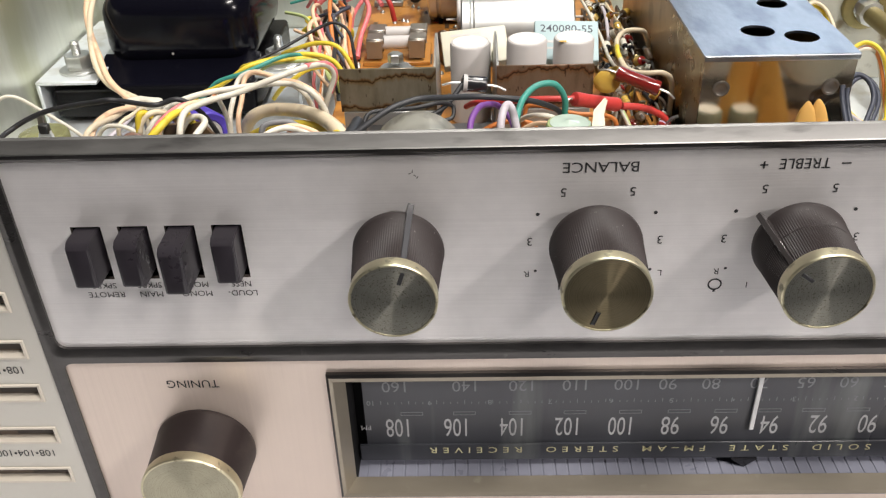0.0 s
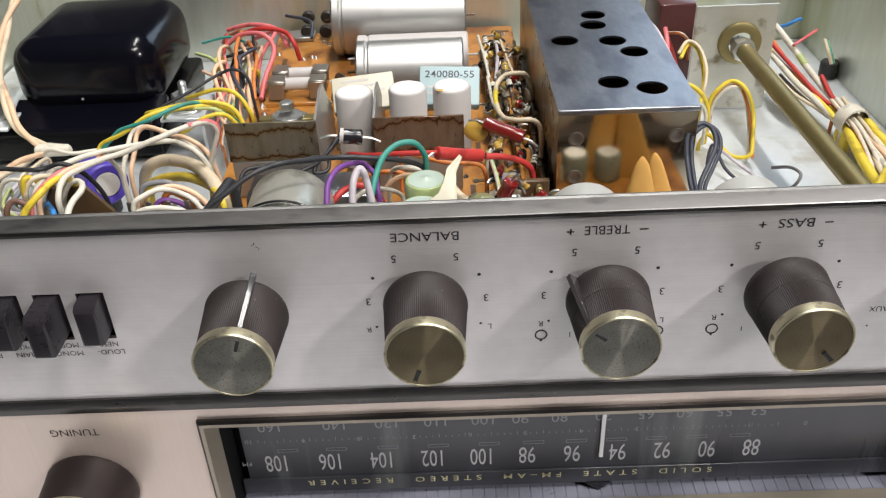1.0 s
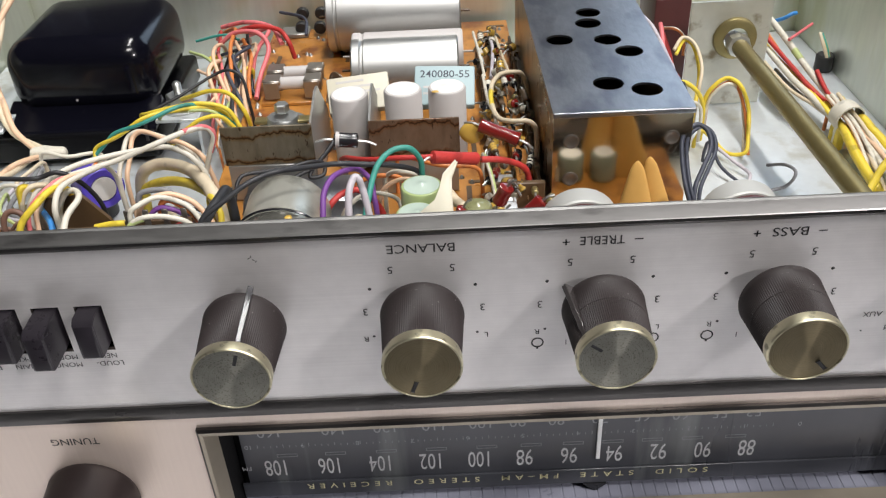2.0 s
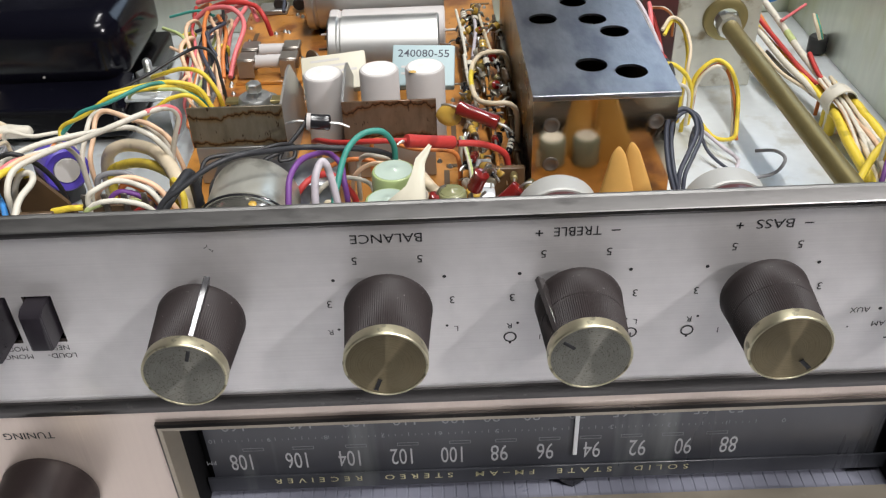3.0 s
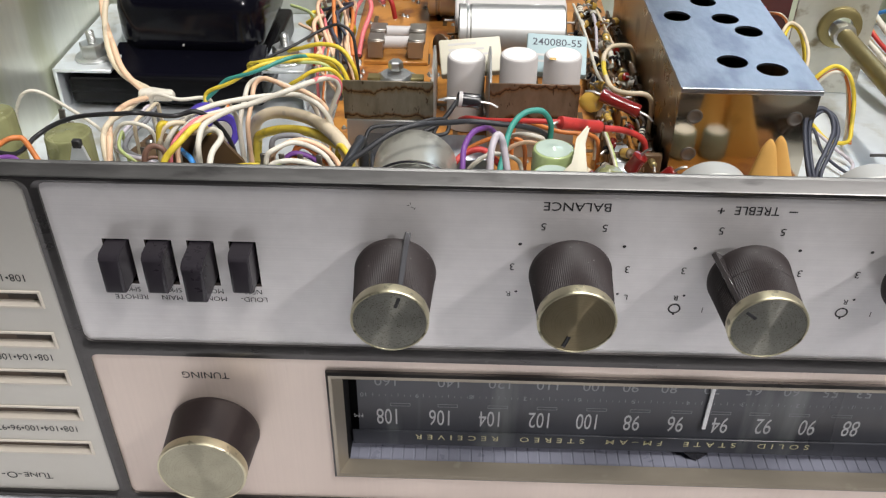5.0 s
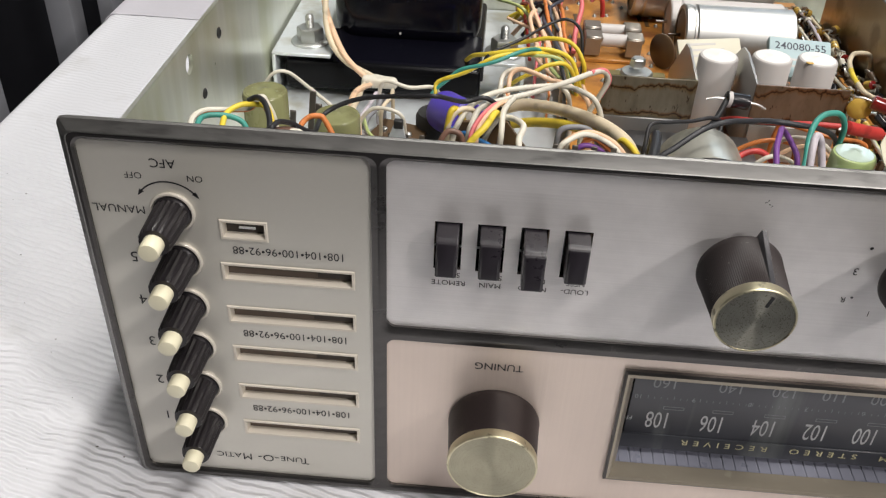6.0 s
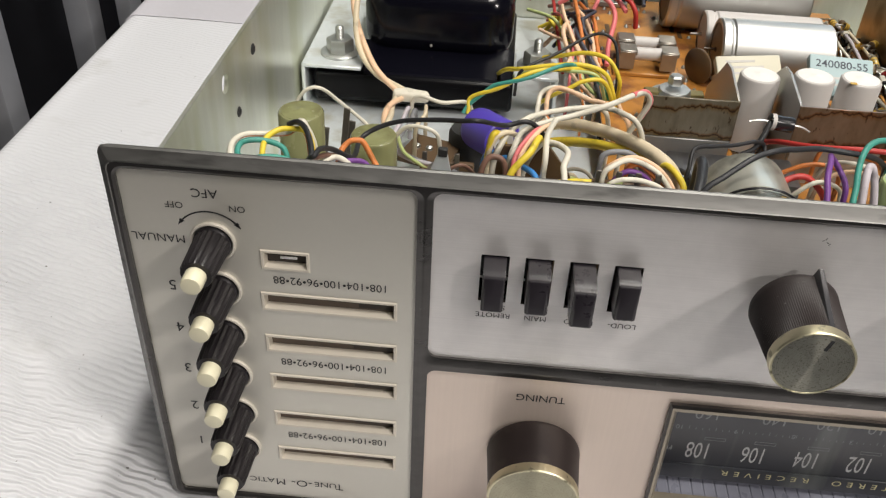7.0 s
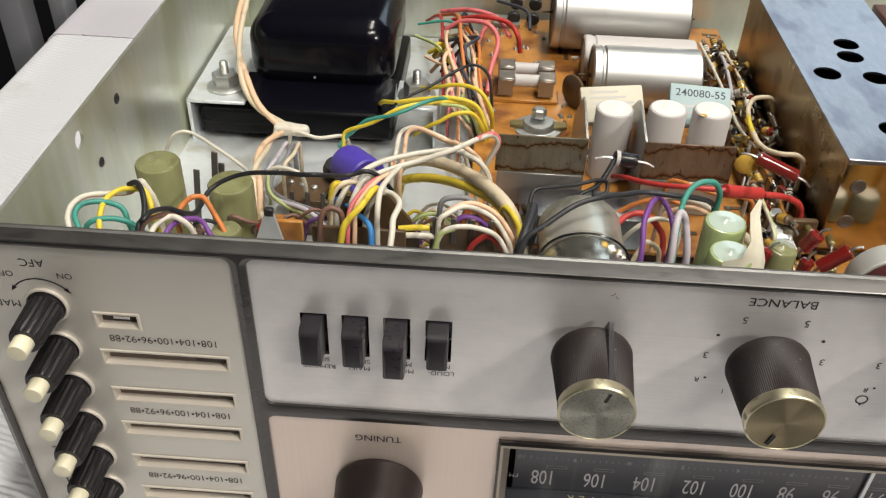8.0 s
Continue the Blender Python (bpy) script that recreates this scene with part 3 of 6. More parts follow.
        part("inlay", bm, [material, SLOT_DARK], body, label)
    return body


SLOTS = ((37.6, 52.0, 114.2), (36.5, 77.4, 98.5), (36.5, 77.4, 81.6), (36.6, 77.5, 64.9), (36.7, 77.5, 47.6), (36.8, 77.5, 30.1))
front = front_panel()
Y_INK = -0.12


def lettering():
    def put(body, x, z, size, squeeze=1.0, span=0.0):
        word(front, INK, body, x, z, size, Y_INK, squeeze, span)

    # preset panel
    for body, x, z, size in (("AFC", 23.7, 131.7, 2.9), ("OFF", 14.5, 127.2, 2.1), ("ON", 32.4, 127.3, 2.1), ("MANUAL", 8.3, 115.4, 2.7)):
        put(body, x, z, size)
    bm = bmesh.new()
    ring_mark(bm, 23.9, 115.4, 10.05, 10.55, Y_INK, 38, 142, 30)
    for s in (-1, 1):
        a = radians(90 + s * 53)
        x, z = 23.9 + 10.3 * math.cos(a), 115.4 + 10.3 * math.sin(a)
        tx, tz = -s * math.sin(a), s * math.cos(a)
        bm.faces.new([bm.verts.new(p) for p in ((x + tx * 1.4, Y_INK, z + tz * 1.4), (x + 0.8 * tz - tx, Y_INK, z - 0.8 * tx - tz), (x - 0.8 * tz - tx, Y_INK, z + 0.8 * tx - tz))])
    part("arrow_mark", bm, INK, front, "curved black double arrow")
    for body, z in (("5", 98.0), ("4", 81.2), ("3", 63.8), ("2", 46.5), ("1", 29.3)):
        put(body, 10.0, z, 3.8)
    for z in (103.3, 70.3, 36.2):
        put("108\u2022104\u2022100\u202296\u202292\u202288", 57.4, z, 2.8, span=33.2)
    for body, x, z, size, q in (("T", 57.4, 10.6, 3.3, 1), ("UNE", 52.4, 11.0, 2.5, 1.15), ("-O-", 44.0, 10.6, 3.4, 1.1), ("M", 36.4, 10.6, 3.3, 1), ("ATIC", 29.8, 11.0, 2.5, 1.15)):
        put(body, x, z, size, q)
    # control panel
    for x, top, low in ((105.5, "SPKRS", "REMOTE"), (118.0, "SPKRS", "MAIN"), (130.6, "MODE", "MONO"), (143.2, "NESS", "LOUD-")):
        put(low, x, 97.1, 1.8, 1.05)
        put(top, x, 100.1, 1.8, 1.0)
    for x, name, span in ((238.2, "BALANCE", 18.8), (288.2, "TREBLE", 12.4), (339.6, "BASS", 9.8), (391, "SELECTOR", 22)):
        put(name, x, 133.8, 2.9, span=span)
    for x, w in ((288.6, 9.6), (339.9, 8.6)):
        bm = bmesh.new()
        bar_mark(bm, x + w - 1.2, x + w + 1.2, 133.5, 133.9, Y_INK)
        part("minus_mark", bm, INK, front)
        bm = bmesh.new()
        bar_mark(bm, x - w - 1.8, x - w + 0.2, 133.4, 133.8, Y_INK)
        bar_mark(bm, x - w - 1.02, x - w - 0.58, 132.6, 134.6, Y_INK)
        part("plus_mark", bm, INK, front)
    for x in (238.0, 288.3, 338.9):
        for body, dx, z, size in (("5", -8.7, 126.8, 2.5), ("5", 8.7, 126.8, 2.5), ("3", -16.9, 112.2, 2.5), ("3", 16.9, 112.2, 2.5), ("R", -17.6, 101.9, 1.9), ("L", 17.8, 101.7, 1.9), ("1", -8.8, 97.4, 1.9)):
            put(body, x + dx, z, size)
        for dx, z, r in ((-15.0, 120.5, 0.52), (15.0, 120.5, 0.52), (-15.2, 102.9, 0.42), (15.2, 102.9, 0.42)):
            bm = bmesh.new()
            dot(bm, x + dx, z, r, Y_INK)
            part("dot_mark", bm, INK, front)
    for x, z0, z1, w in ((271.0, 95.2, 96.0, 0.3), (321.3, 95.2, 96.0, 0.3), (305.2, 96.2, 97.7, 0.2)):
        bm = bmesh.new()
        ring_mark(bm, x, 97.7, 1.45, 1.9, Y_INK)
        bar_mark(bm, x - w, x + w, z0, z1, Y_INK)
        part("ring_mark", bm, INK, front)
    for x, z, body in ((369.2, 102.9, "AUX"), (375.7, 97.6, "AM")):
        put(body, x, z, 1.9)
    for x, z in ((378.6, 91.8), (382.4, 91.6), (384.4, 91.4), (386.6, 91.8)):
        bm = bmesh.new()
        bar_mark(bm, x, x + 0.8, z, z + 0.5, Y_INK)
        part("worn_print", bm, INK, front)
    for x, z, r in ((374.8, 103.2, 0.55), (380.6, 97.5, 0.55), (367.1, 96.7, 0.3)):
        bm = bmesh.new()
        dot(bm, x, z, r, Y_INK)
        part("dot_mark", bm, INK, front)
    # worn remains of the word over the first knob
    for x, z, t in ((190.8, 133.0, 25), (192.0, 132.4, -30), (192.6, 131.9, 60), (191.4, 133.6, 80)):
        c, s = math.cos(radians(t)), math.sin(radians(t))
        bm = bmesh.new()
        bm.faces.new([bm.verts.new((x + a * c - b * s, Y_INK, z + a * s + b * c)) for a, b in ((-0.4, -0.1), (0.4, -0.1), (0.3, 0.1), (-0.3, 0.12))])
        part("worn_print", bm, INK, front)
    put("TUNING", 123.2, 64.2, 2.9, span=15.4)


lettering()


SLOT_BACK = mat("slot_brown_inside", (0.13, 0.10, 0.08), 0.5, 0, 0.2, 300, 0.03)


def slot_frames():
    for k, (x0, x1, z) in enumerate(SLOTS):
        bm = bmesh.new()
        a, _ = loop(bm, [(x0, z - 7.1), (x1, z - 7.1), (x1, z), (x0, z)], -0.1)
        b, _ = loop(bm, [(x0 + 0.25, z - 6.85), (x1 - 0.25, z - 6.85), (x1 - 0.25, z - 0.25), (x0 + 0.25, z - 0.25)], -0.55)
        c, _ = loop(bm, [(x0 + 0.95, z - 6.15), (x1 - 0.95, z - 6.15), (x1 - 0.95, z - 0.95), (x0 + 0.95, z - 0.95)], -0.5)
        d, _ = loop(bm, [(x0 + 1.3, z - 6.0), (x1 - 1.3, z - 6.0), (x1 - 1.3, z - 1.1), (x0 + 1.3, z - 1.1)], 2.7)
        bridge(bm, a, b), bridge(bm, b, c), bridge(bm, c, d)
        frame_part = part("slot_frame", bm, SLOT, front, "cream plastic indicator slot frame")
        bm = bmesh.new()
        box(bm, x0 + 0.2, x1 - 0.2, 2.6, 3.6, z - 6.8, z - 0.4)
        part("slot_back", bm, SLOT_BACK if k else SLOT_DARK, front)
        bm = bmesh.new()
        if k:
            w = 10 if k == 1 else 12
            box(bm, x1 - 1.8 - w, x1 - 1.8, 1.9, 2.5, z - 4.9, z - 1.5, 0.1)
            part("slot_flag", bm, SLOT_DARK, front)
        else:
            box(bm, 43, 48, 1.2, 1.6, z - 3.9, z - 3.1, 0.1)
            part("slot_flag", bm, WHITE_LINE, front)


slot_frames()


def spun_cap_material(name, low, high, pits):
    """Turned brass: the grooves stretch the highlight along a diameter."""
    m, n, l, b = nodes_of(name)
    co = n.new("ShaderNodeTexCoord")
    sp = n.new("ShaderNodeVectorMath")
    sp.operation = "LENGTH"
    flat = n.new("ShaderNodeMapping")
    flat.inputs["Scale"].default_value = (1, 0, 1)
    l.new(co.outputs["Object"], flat.inputs["Vector"])
    l.new(flat.outputs[0], sp.inputs[0])
    wv = n.new("ShaderNodeTexNoise")
    wv.noise_dimensions = "1D"
    wv.inputs["Scale"].default_value, wv.inputs["Detail"].default_value = 4200, 3
    l.new(sp.outputs["Value"], wv.inputs["W"])
    nz = n.new("ShaderNodeTexNoise")
    nz.inputs["Scale"].default_value, nz.inputs["Detail"].default_value = 260, 8
    l.new(co.outputs["Object"], nz.inputs["Vector"])
    mx = n.new("ShaderNodeMix")
    mx.data_type = "RGBA"
    mx.inputs[6].default_value, mx.inputs[7].default_value = (*low, 1), (*high, 1)
    l.new(nz.outputs["Fac"], mx.inputs[0])
    pit = n.new("ShaderNodeTexNoise")
    pit.inputs["Scale"].default_value, pit.inputs["Detail"].default_value = 2300, 3
    l.new(co.outputs["Object"], pit.inputs["Vector"])
    cut = n.new("ShaderNodeMapRange")
    cut.inputs[1].default_value, cut.inputs[2].default_value = 0.58, 0.66
    l.new(pit.outputs["Fac"], cut.inputs[0])
    much = n.new("ShaderNodeMath")
    much.operation = "MULTIPLY"
    l.new(cut.outputs[0], much.inputs[0])
    much.inputs[1].default_value = pits
    mp = n.new("ShaderNodeMix")
    mp.data_type = "RGBA"
    mp.inputs[7].default_value = (0.10, 0.09, 0.06, 1)
    l.new(much.outputs[0], mp.inputs[0])
    l.new(mx.outputs[2], mp.inputs[6])
    fade = n.new("ShaderNodeMapRange")
    fade.inputs[1].default_value, fade.inputs[2].default_value, fade.inputs[3].default_value, fade.inputs[4].default_value = 0.35, 0.65, 0.88, 1.06
    l.new(wv.outputs["Fac"], fade.inputs[0])
    turned = n.new("ShaderNodeMix")
    turned.data_type, turned.blend_type = "RGBA", "MULTIPLY"
    turned.inputs[0].default_value = 1.0
    l.new(mp.outputs[2], turned.inputs[6])
    l.new(fade.outputs[0], turned.inputs[7])
    l.new(turned.outputs[2], b.inputs["Base Color"])
    b.inputs["Metallic"].default_value = 1.0
    b.inputs["Roughness"].default_value = 0.31
    b.inputs["Anisotropic"].default_value = 0.95
    b.inputs["Anisotropic Rotation"].default_value = 0.25
    tan = n.new("ShaderNodeTangent")
    tan.direction_type, tan.axis = "RADIAL", "Y"
    l.new(tan.outputs[0], b.inputs["Tangent"])
    bp = n.new("ShaderNodeBump")
    bp.inputs["Strength"].default_value, bp.inputs["Distance"].default_value = 0.06, 0.0002
    l.new(wv.outputs["Fac"], bp.inputs["Height"])
    l.new(bp.outputs[0], b.inputs["Normal"])
    return m


SPUN_BROWN = spun_cap_material("spun_brown_brass", (0.25, 0.20, 0.115), (0.33, 0.28, 0.18), 0.15)
SPUN_GREY = spun_cap_material("spun_worn_brass", (0.29, 0.285, 0.24), (0.45, 0.44, 0.385), 0.6)
SPUN_PALE = spun_cap_material("spun_pale_brass", (0.36, 0.335, 0.245), (0.46, 0.435, 0.33), 0.4)
RIB_PALE = mat("polished_pointer_face", (0.05, 0.05, 0.055), 0.19, 0, 0.2, 400, 0.02, rough_vary=0.02, spec=0.55)
RIB = mat("glossy_rib_plastic", (0.035, 0.03, 0.03), 0.12, 0, 0.2, 400, 0.02, coat=0.5, rough_vary=0.04)


def control_knob(r, depth, x, z, mark, rib, cap, label, wide=1.13, base=4.4, rings=1, knurl=True):
    """Tapered knurled skirt on a smooth collar, with a brass rim, a spun disc and a dark index mark; rib: a pointer along the skirt."""
    rim = 3.4
    d = depth - rim

    def girth(y):
        return r * (wide + (1 - wide) * (y - base) / (d - base))

    bm = bmesh.new()
    ridge = 0.18 if knurl else 0.03
    start = base + (d - base) * 0.12
    rows = [(r * 0.5, -0.05), (r * 0.5, -base), (girth(base) - 0.7, -base), (girth(base) - 0.15, -base - 0.25), (girth(base), -base - 0.8), (girth(start) + 0.02, -start)]
    cut = [(start + 0.25, 0.0)]
    if rings > 1:
        y = base + (d - base) * 0.52
        cut += [(y - 0.2, 0.0), (y - 0.05, 0.22), (y + 0.2, 0.22), (y + 0.4, 0.0)]
    cut += [(d - 0.3, 0.0)]
    first = len(rows)
    rows += [(girth(y) - 0.03 - g, -y) for y, g in cut]
    rows += [(r - 0.4, -d), (r * 0.6, -d)]
    lathe(bm, rows, "y", seg=240, ripple=ridge, ripple_rows=range(first, first + len(cut)))
    knob = part("control_knob", bm, KNOB if knurl else KNOB_SMOOTH, receiver, label, m=at(x, 0, z))
    bm = bmesh.new()
    lathe(bm, [(r - 1.5, -d + 0.3), (r + 0.12, -d), (r + 0.2, -d - 0.3), (r + 0.2, -d - rim + 0.3), (r - 0.05, -d - rim), (r - 0.45, -d - rim), (r - 0.6, -d - rim + 0.35)], "y", seg=72, caps=False)
    part("rim", bm, BRASS, knob, "aged brass rim")
    bm = bmesh.new()
    lathe(bm, [(r - 0.55, -d - rim + 0.9), (r - 0.55, -d - rim + 0.12), (r - 2.0, -d - rim + 0.10), (r * 0.45, -d - rim + 0.13), (0.2, -d - rim + 0.16)], "y", seg=72)
    part("cap_disc", bm, cap, knob, "spun brass disc")
    if mark is not None:
        bm = bmesh.new()
        box(bm, -0.5, 0.5, -d - rim - 0.08, -d - rim + 0.3, r - 5.4, r - 1.7, 0.15, 1, Matrix.Rotation(radians(-mark), 4, "Y"))
        part("index_mark", bm, INK, knob)
    if rib is not None:
        bm = bmesh.new()
        rot = Matrix.Rotation(radians(-rib), 4, "Y")
        g = girth(base)
        a = [bm.verts.new(rot @ Vector((px, -base + 0.2, pz))) for px, pz in ((-1.0, g - 1.2), (-0.8, g + 2.4), (0.8, g + 2.4), (1.0, g - 1.2))]
        c = [bm.verts.new(rot @ Vector((px * 0.9, -d + 0.2, pz))) for px, pz in ((-1.0, r - 1.0), (-0.8, r + 0.0), (0.8, r + 0.0), (1.0, r - 1.0))]
        for q in (a, c):
            bm.faces.new(q)
        bridge(bm, a, c)
        bmesh.ops.bevel(bm, geom=bm.edges[:], offset=0.15, segments=1, affect="EDGES")
        part("pointer", bm, RIB_PALE if rib == -16 else RIB, knob)
    return knob


# mark and rib: degrees anticlockwise from straight up
control_knob(10.5, 27.0, 187.1, 113.1, -18, -16, SPUN_GREY, "dark ribbed knob with worn spun brass cap, pointer up")
control_knob(10.6, 26.6, 237.6, 113.8, 160, None, SPUN_BROWN, "dark knurled balance knob with aged brass cap")
control_knob(10.5, 26.6, 288.8, 113.7, 52, 54, SPUN_GREY, "dark two-ring treble knob with spun brass cap", rings=2)
control_knob(10.5, 26.6, 338.7, 114.0, -139, None, SPUN_BROWN, "dark two-ring bass knob with spun brass cap", rings=2)
control_knob(10.5, 26.6, 389.2, 113.8, None, 112, SPUN_PALE, "dark selector knob with brass cap, pointer sideways")
control_knob(14.3, 20.4, 123.2, 39.6, None, None, SPUN_PALE, "large dark brown tuning knob with brass cap", 1.07, 0.6, knurl=False)


def preset_knobs():
    first = None
    for k, z in enumerate((115.6, 98.2, 80.6, 63.0, 45.4, 28.2)):
        m = at(24.4, 0, z, 0, 14 * k, 0)
        if first is None:
            bm = bmesh.new()
            lathe(bm, [(3.0, -0.5), (5.5, -0.6), (5.5, -1.6), (5.3, -2.0), (4.8, -15.2), (4.3, -16.1), (2.6, -16.2)], "y", seg=40, ripple=0.42, ripple_rows=(3, 4))
            first = part("preset_knob", bm, BLACK_PLASTIC, receiver, "small fluted black preset knob with ivory tip", m)
            bm = bmesh.new()
            lathe(bm, [(5.7, -0.05), (6.6, -0.05), (6.7, -0.5), (6.5, -1.0), (6.0, -1.1), (5.7, -0.4)], "y", seg=40, caps=False)
            collar = part("collar", bm, RING, first)
            bm = bmesh.new()
            lathe(bm, [(2.95, -15.6), (3.05, -16.0), (3.0, -20.4), (2.75, -21.0), (1.8, -21.2)], "y", seg=28)
            tip = part("tip", bm, IVORY, first, "ivory plastic tip")
        else:
            ob = again(first, receiver, m, "small fluted black preset knob with ivory tip")
            again(collar, ob)
            again(tip, ob)


preset_knobs()


def push_buttons():
    for x, out in ((104.9, 8.2), (117.3, 8.0), (129.7, 11.6), (142.1, 7.0)):
        bm = bmesh.new()
        lo, hi = 104.6, 118.2
        a, _ = loop(bm, [(x - 3.15, lo), (x + 3.15, lo), (x + 3.15, hi), (x - 3.15, hi)], 6)
        b, _ = loop(bm, [(x - 3.15, lo), (x + 3.15, lo), (x + 3.15, hi), (x - 3.15, hi)], -out + 2.4)
        c, _ = loop(bm, [(x - 3.05, lo + 0.1), (x + 3.05, lo + 0.1), (x + 3.05, hi - 1.2), (x - 3.05, hi - 1.2)], -out + 0.6)
        d, _ = loop(bm, [(x - 2.45, lo + 0.8), (x + 2.45, lo + 0.8), (x + 2.45, hi - 2.2), (x - 2.45, hi - 2.2)], -out)
        bridge(bm, a, b), bridge(bm, b, c), bridge(bm, c, d)
        bm.faces.new(d), bm.faces.new(a)
        bmesh.ops.bevel(bm, geom=bm.edges[:], offset=0.22, segments=2, affect="EDGES")
        button = part("push_button", bm, BUTTON, receiver, "charcoal plastic push button" + (", standing further out" if out > 10 else ""))
        bm = bmesh.new()
        box(bm, x - 4.2, x + 4.2, 6.0, 7.0, 99.6, 121.4)
        box(bm, x - 4.6, x + 4.6, 1.5, 6.0, 100.2, 101.8)
        box(bm, x - 4.6, x + 4.6, 1.5, 6.0, 119.3, 120.9)
        box(bm, x - 5.2, x - 4.5, 1.5, 7.0, 100.2, 120.9)
        box(bm, x + 4.5, x + 5.2, 1.5, 7.0, 100.2, 120.9)
        part("slot_shade", bm, DIODE, button)
        bm = bmesh.new()
        box(bm, x - 4.15, x + 4.15, 4.6, 5.2, 107.0, 107.6, 0.1, 1)
        part("latch_bar", bm, STEEL, button)


push_buttons()


def dial():
    bm = bmesh.new()
    o = [(163.0, 16.2), (409.8, 16.2), (409.8, 68.2), (163.0, 68.2)]
    i0 = [(163.8, 17.2), (409.0, 17.2), (409.0, 67.2), (163.8, 67.2)]
    i1 = [(164.8, 18.2), (408.0, 18.2), (408.0, 65.4), (164.8, 65.4)]
    i2 = [(167.4, 19.2), (405.6, 19.2), (405.6, 64.2), (167.4, 64.2)]
    a, _ = loop(bm, o, -0.1)
    b, _ = loop(bm, o, -1.3)
    c, _ = loop(bm, i0, -1.9)
    d, _ = loop(bm, i1, -1.4)
    e, _ = loop(bm, i2, 4.6)
    for p, q, s in ((a, b, 1), (b, c, 1), (c, d, 0), (d, e, 0)):
        bridge(bm, p, q, s)
    window = part("dial_window", bm, [GOLD_FRAME, BEZEL_DARK], receiver, "pale gold framed tuning dial window", sharp=20)
    bm = bmesh.new()
    box(bm, 170.5, 399, 14.5, 16.4, 17.6, 72)
    part("dial_scale", bm, DIAL, window, "black dial scale plate")
    bm = bmesh.new()
    box(bm, 160, 412, 6.6, 19, 11.2, 13.2)
    for k in range(56):
        x = 170 + 4.2 * k
        box(bm, x, x + 3.7, 7.0, 18.4, 13.2, 13.45, 0.12, 1)
    part("ribbed_shelf", bm, DIAL_GREY, window, "blue-grey ribbed strip")
    bm = bmesh.new()
    box(bm, 168, 404, 13.5, 14.3, 17.2, 24.4, 0.2, 1)
    part("name_strip", bm, DIAL, window)
    for x0, x1 in ((158, 167.0), (405.0, 414)):
        bm = bmesh.new()
        box(bm, x0, x1, 4.8, 22, 8, 74)
        part("side_cheek", bm, MATT_BLACK, window)
    bm = bmesh.new()
    box(bm, 158, 414, 4.8, 24, 64.5, 67)
    part("roof", bm, MATT_BLACK, window)
    bm = bmesh.new()
    box(bm, 158, 414, 18.6, 19.6, 8, 74)
    part("backing", bm, MATT_BLACK, window)
    y = 14.4
    box_at = dict(zip(("108", "106", "104", "102", "100", "98", "96", "94", "92", "90", "88"), (185.8, 202.8, 220.7, 238.3, 256.0, 271.5, 286.3, 300.2, 314.0, 328.0, 343.0)))
    for body, x in zip(("108", "106", "104", "102", "100", "98", "96", "94", "92", "90", "88"), (180.8, 199.8, 217.9, 235.8, 253.0, 269.3, 285.0, 301.0, 316.6, 332.3, 347.8)):
        word(window, DIAL_INK, body, x, 31.2, 8.0, y, span=7.4 if len(body) == 3 else 5.8)
        q = box_at[body]
        bm = bmesh.new()
        for z in (36.7, 38.0):
            bar_mark(bm, q - 3.6, q + 3.6, z, z + 0.22, y)
        for s in (-3.6, 3.4):
            bar_mark(bm, q + s, q + s + 0.2, 36.7, 38.2, y)
        part("scale_mark", bm, DIAL_INK_DIM, window)
    word(window, DIAL_INK, "FM", 170.6, 31.4, 2.0, y)
    for body, x in zip(("160", "140", "120", "110", "100", "90", "80", "70", "65", "60", "55", "53"), (180.6, 202.9, 220.8, 237.6, 253.8, 266.7, 280.1, 295.0, 309.5, 322.6, 336.2, 347.8)):
        word(window, DIAL_INK_DIM, body, x, 49.0, 4.4, y, 0.95)
    bm = bmesh.new()
    for k in range(81):
        x = 176 + 2.24 * k
        bar_mark(bm, x, x + 0.2, 41.6, 42.5 if k % 4 else 43.2, y)
    tagged(part("tick_mark", bm, DIAL_INK_DIM, window), kind="stuff")
    for k, body in enumerate(("10", "9", "8", "7", "6", "5", "4", "3", "2", "1", "0")):
        word(window, DIAL_INK_DIM, body, 172.6 + 19.2 * k, 42.2, 2.0, y)
    word(window, GOLD_INK, "SOLID  STATE  FM\u2013AM  STEREO  RECEIVER", 263, 21.8, 2.5, 13.4, span=144, gap=1.75, label="gold printed lettering", bold=0.004)
    bm = bmesh.new()
    box(bm, 294.3, 295.7, 13.0, 13.8, 30.3, 62, 0.1, 1)
    needle = part("dial_pointer", bm, WHITE_LINE, window, "white dial pointer")
    bm = bmesh.new()
    a = [bm.verts.new(p) for p in ((290.5, 12.8, 17.2), (299, 12.8, 17.2), (295, 12.8, 13.6))]
    b = [bm.verts.new(p) for p in ((290.5, 15.4, 17.2), (299, 15.4, 17.2), (295, 15.4, 13.6))]
    bm.faces.new(a), bm.faces.new(b), bridge(bm, a, b)
    part("pointer_carriage", bm, DIODE, window)


dial()


# ---- chassis ----
FRONT_PARTS = set(receiver.children)


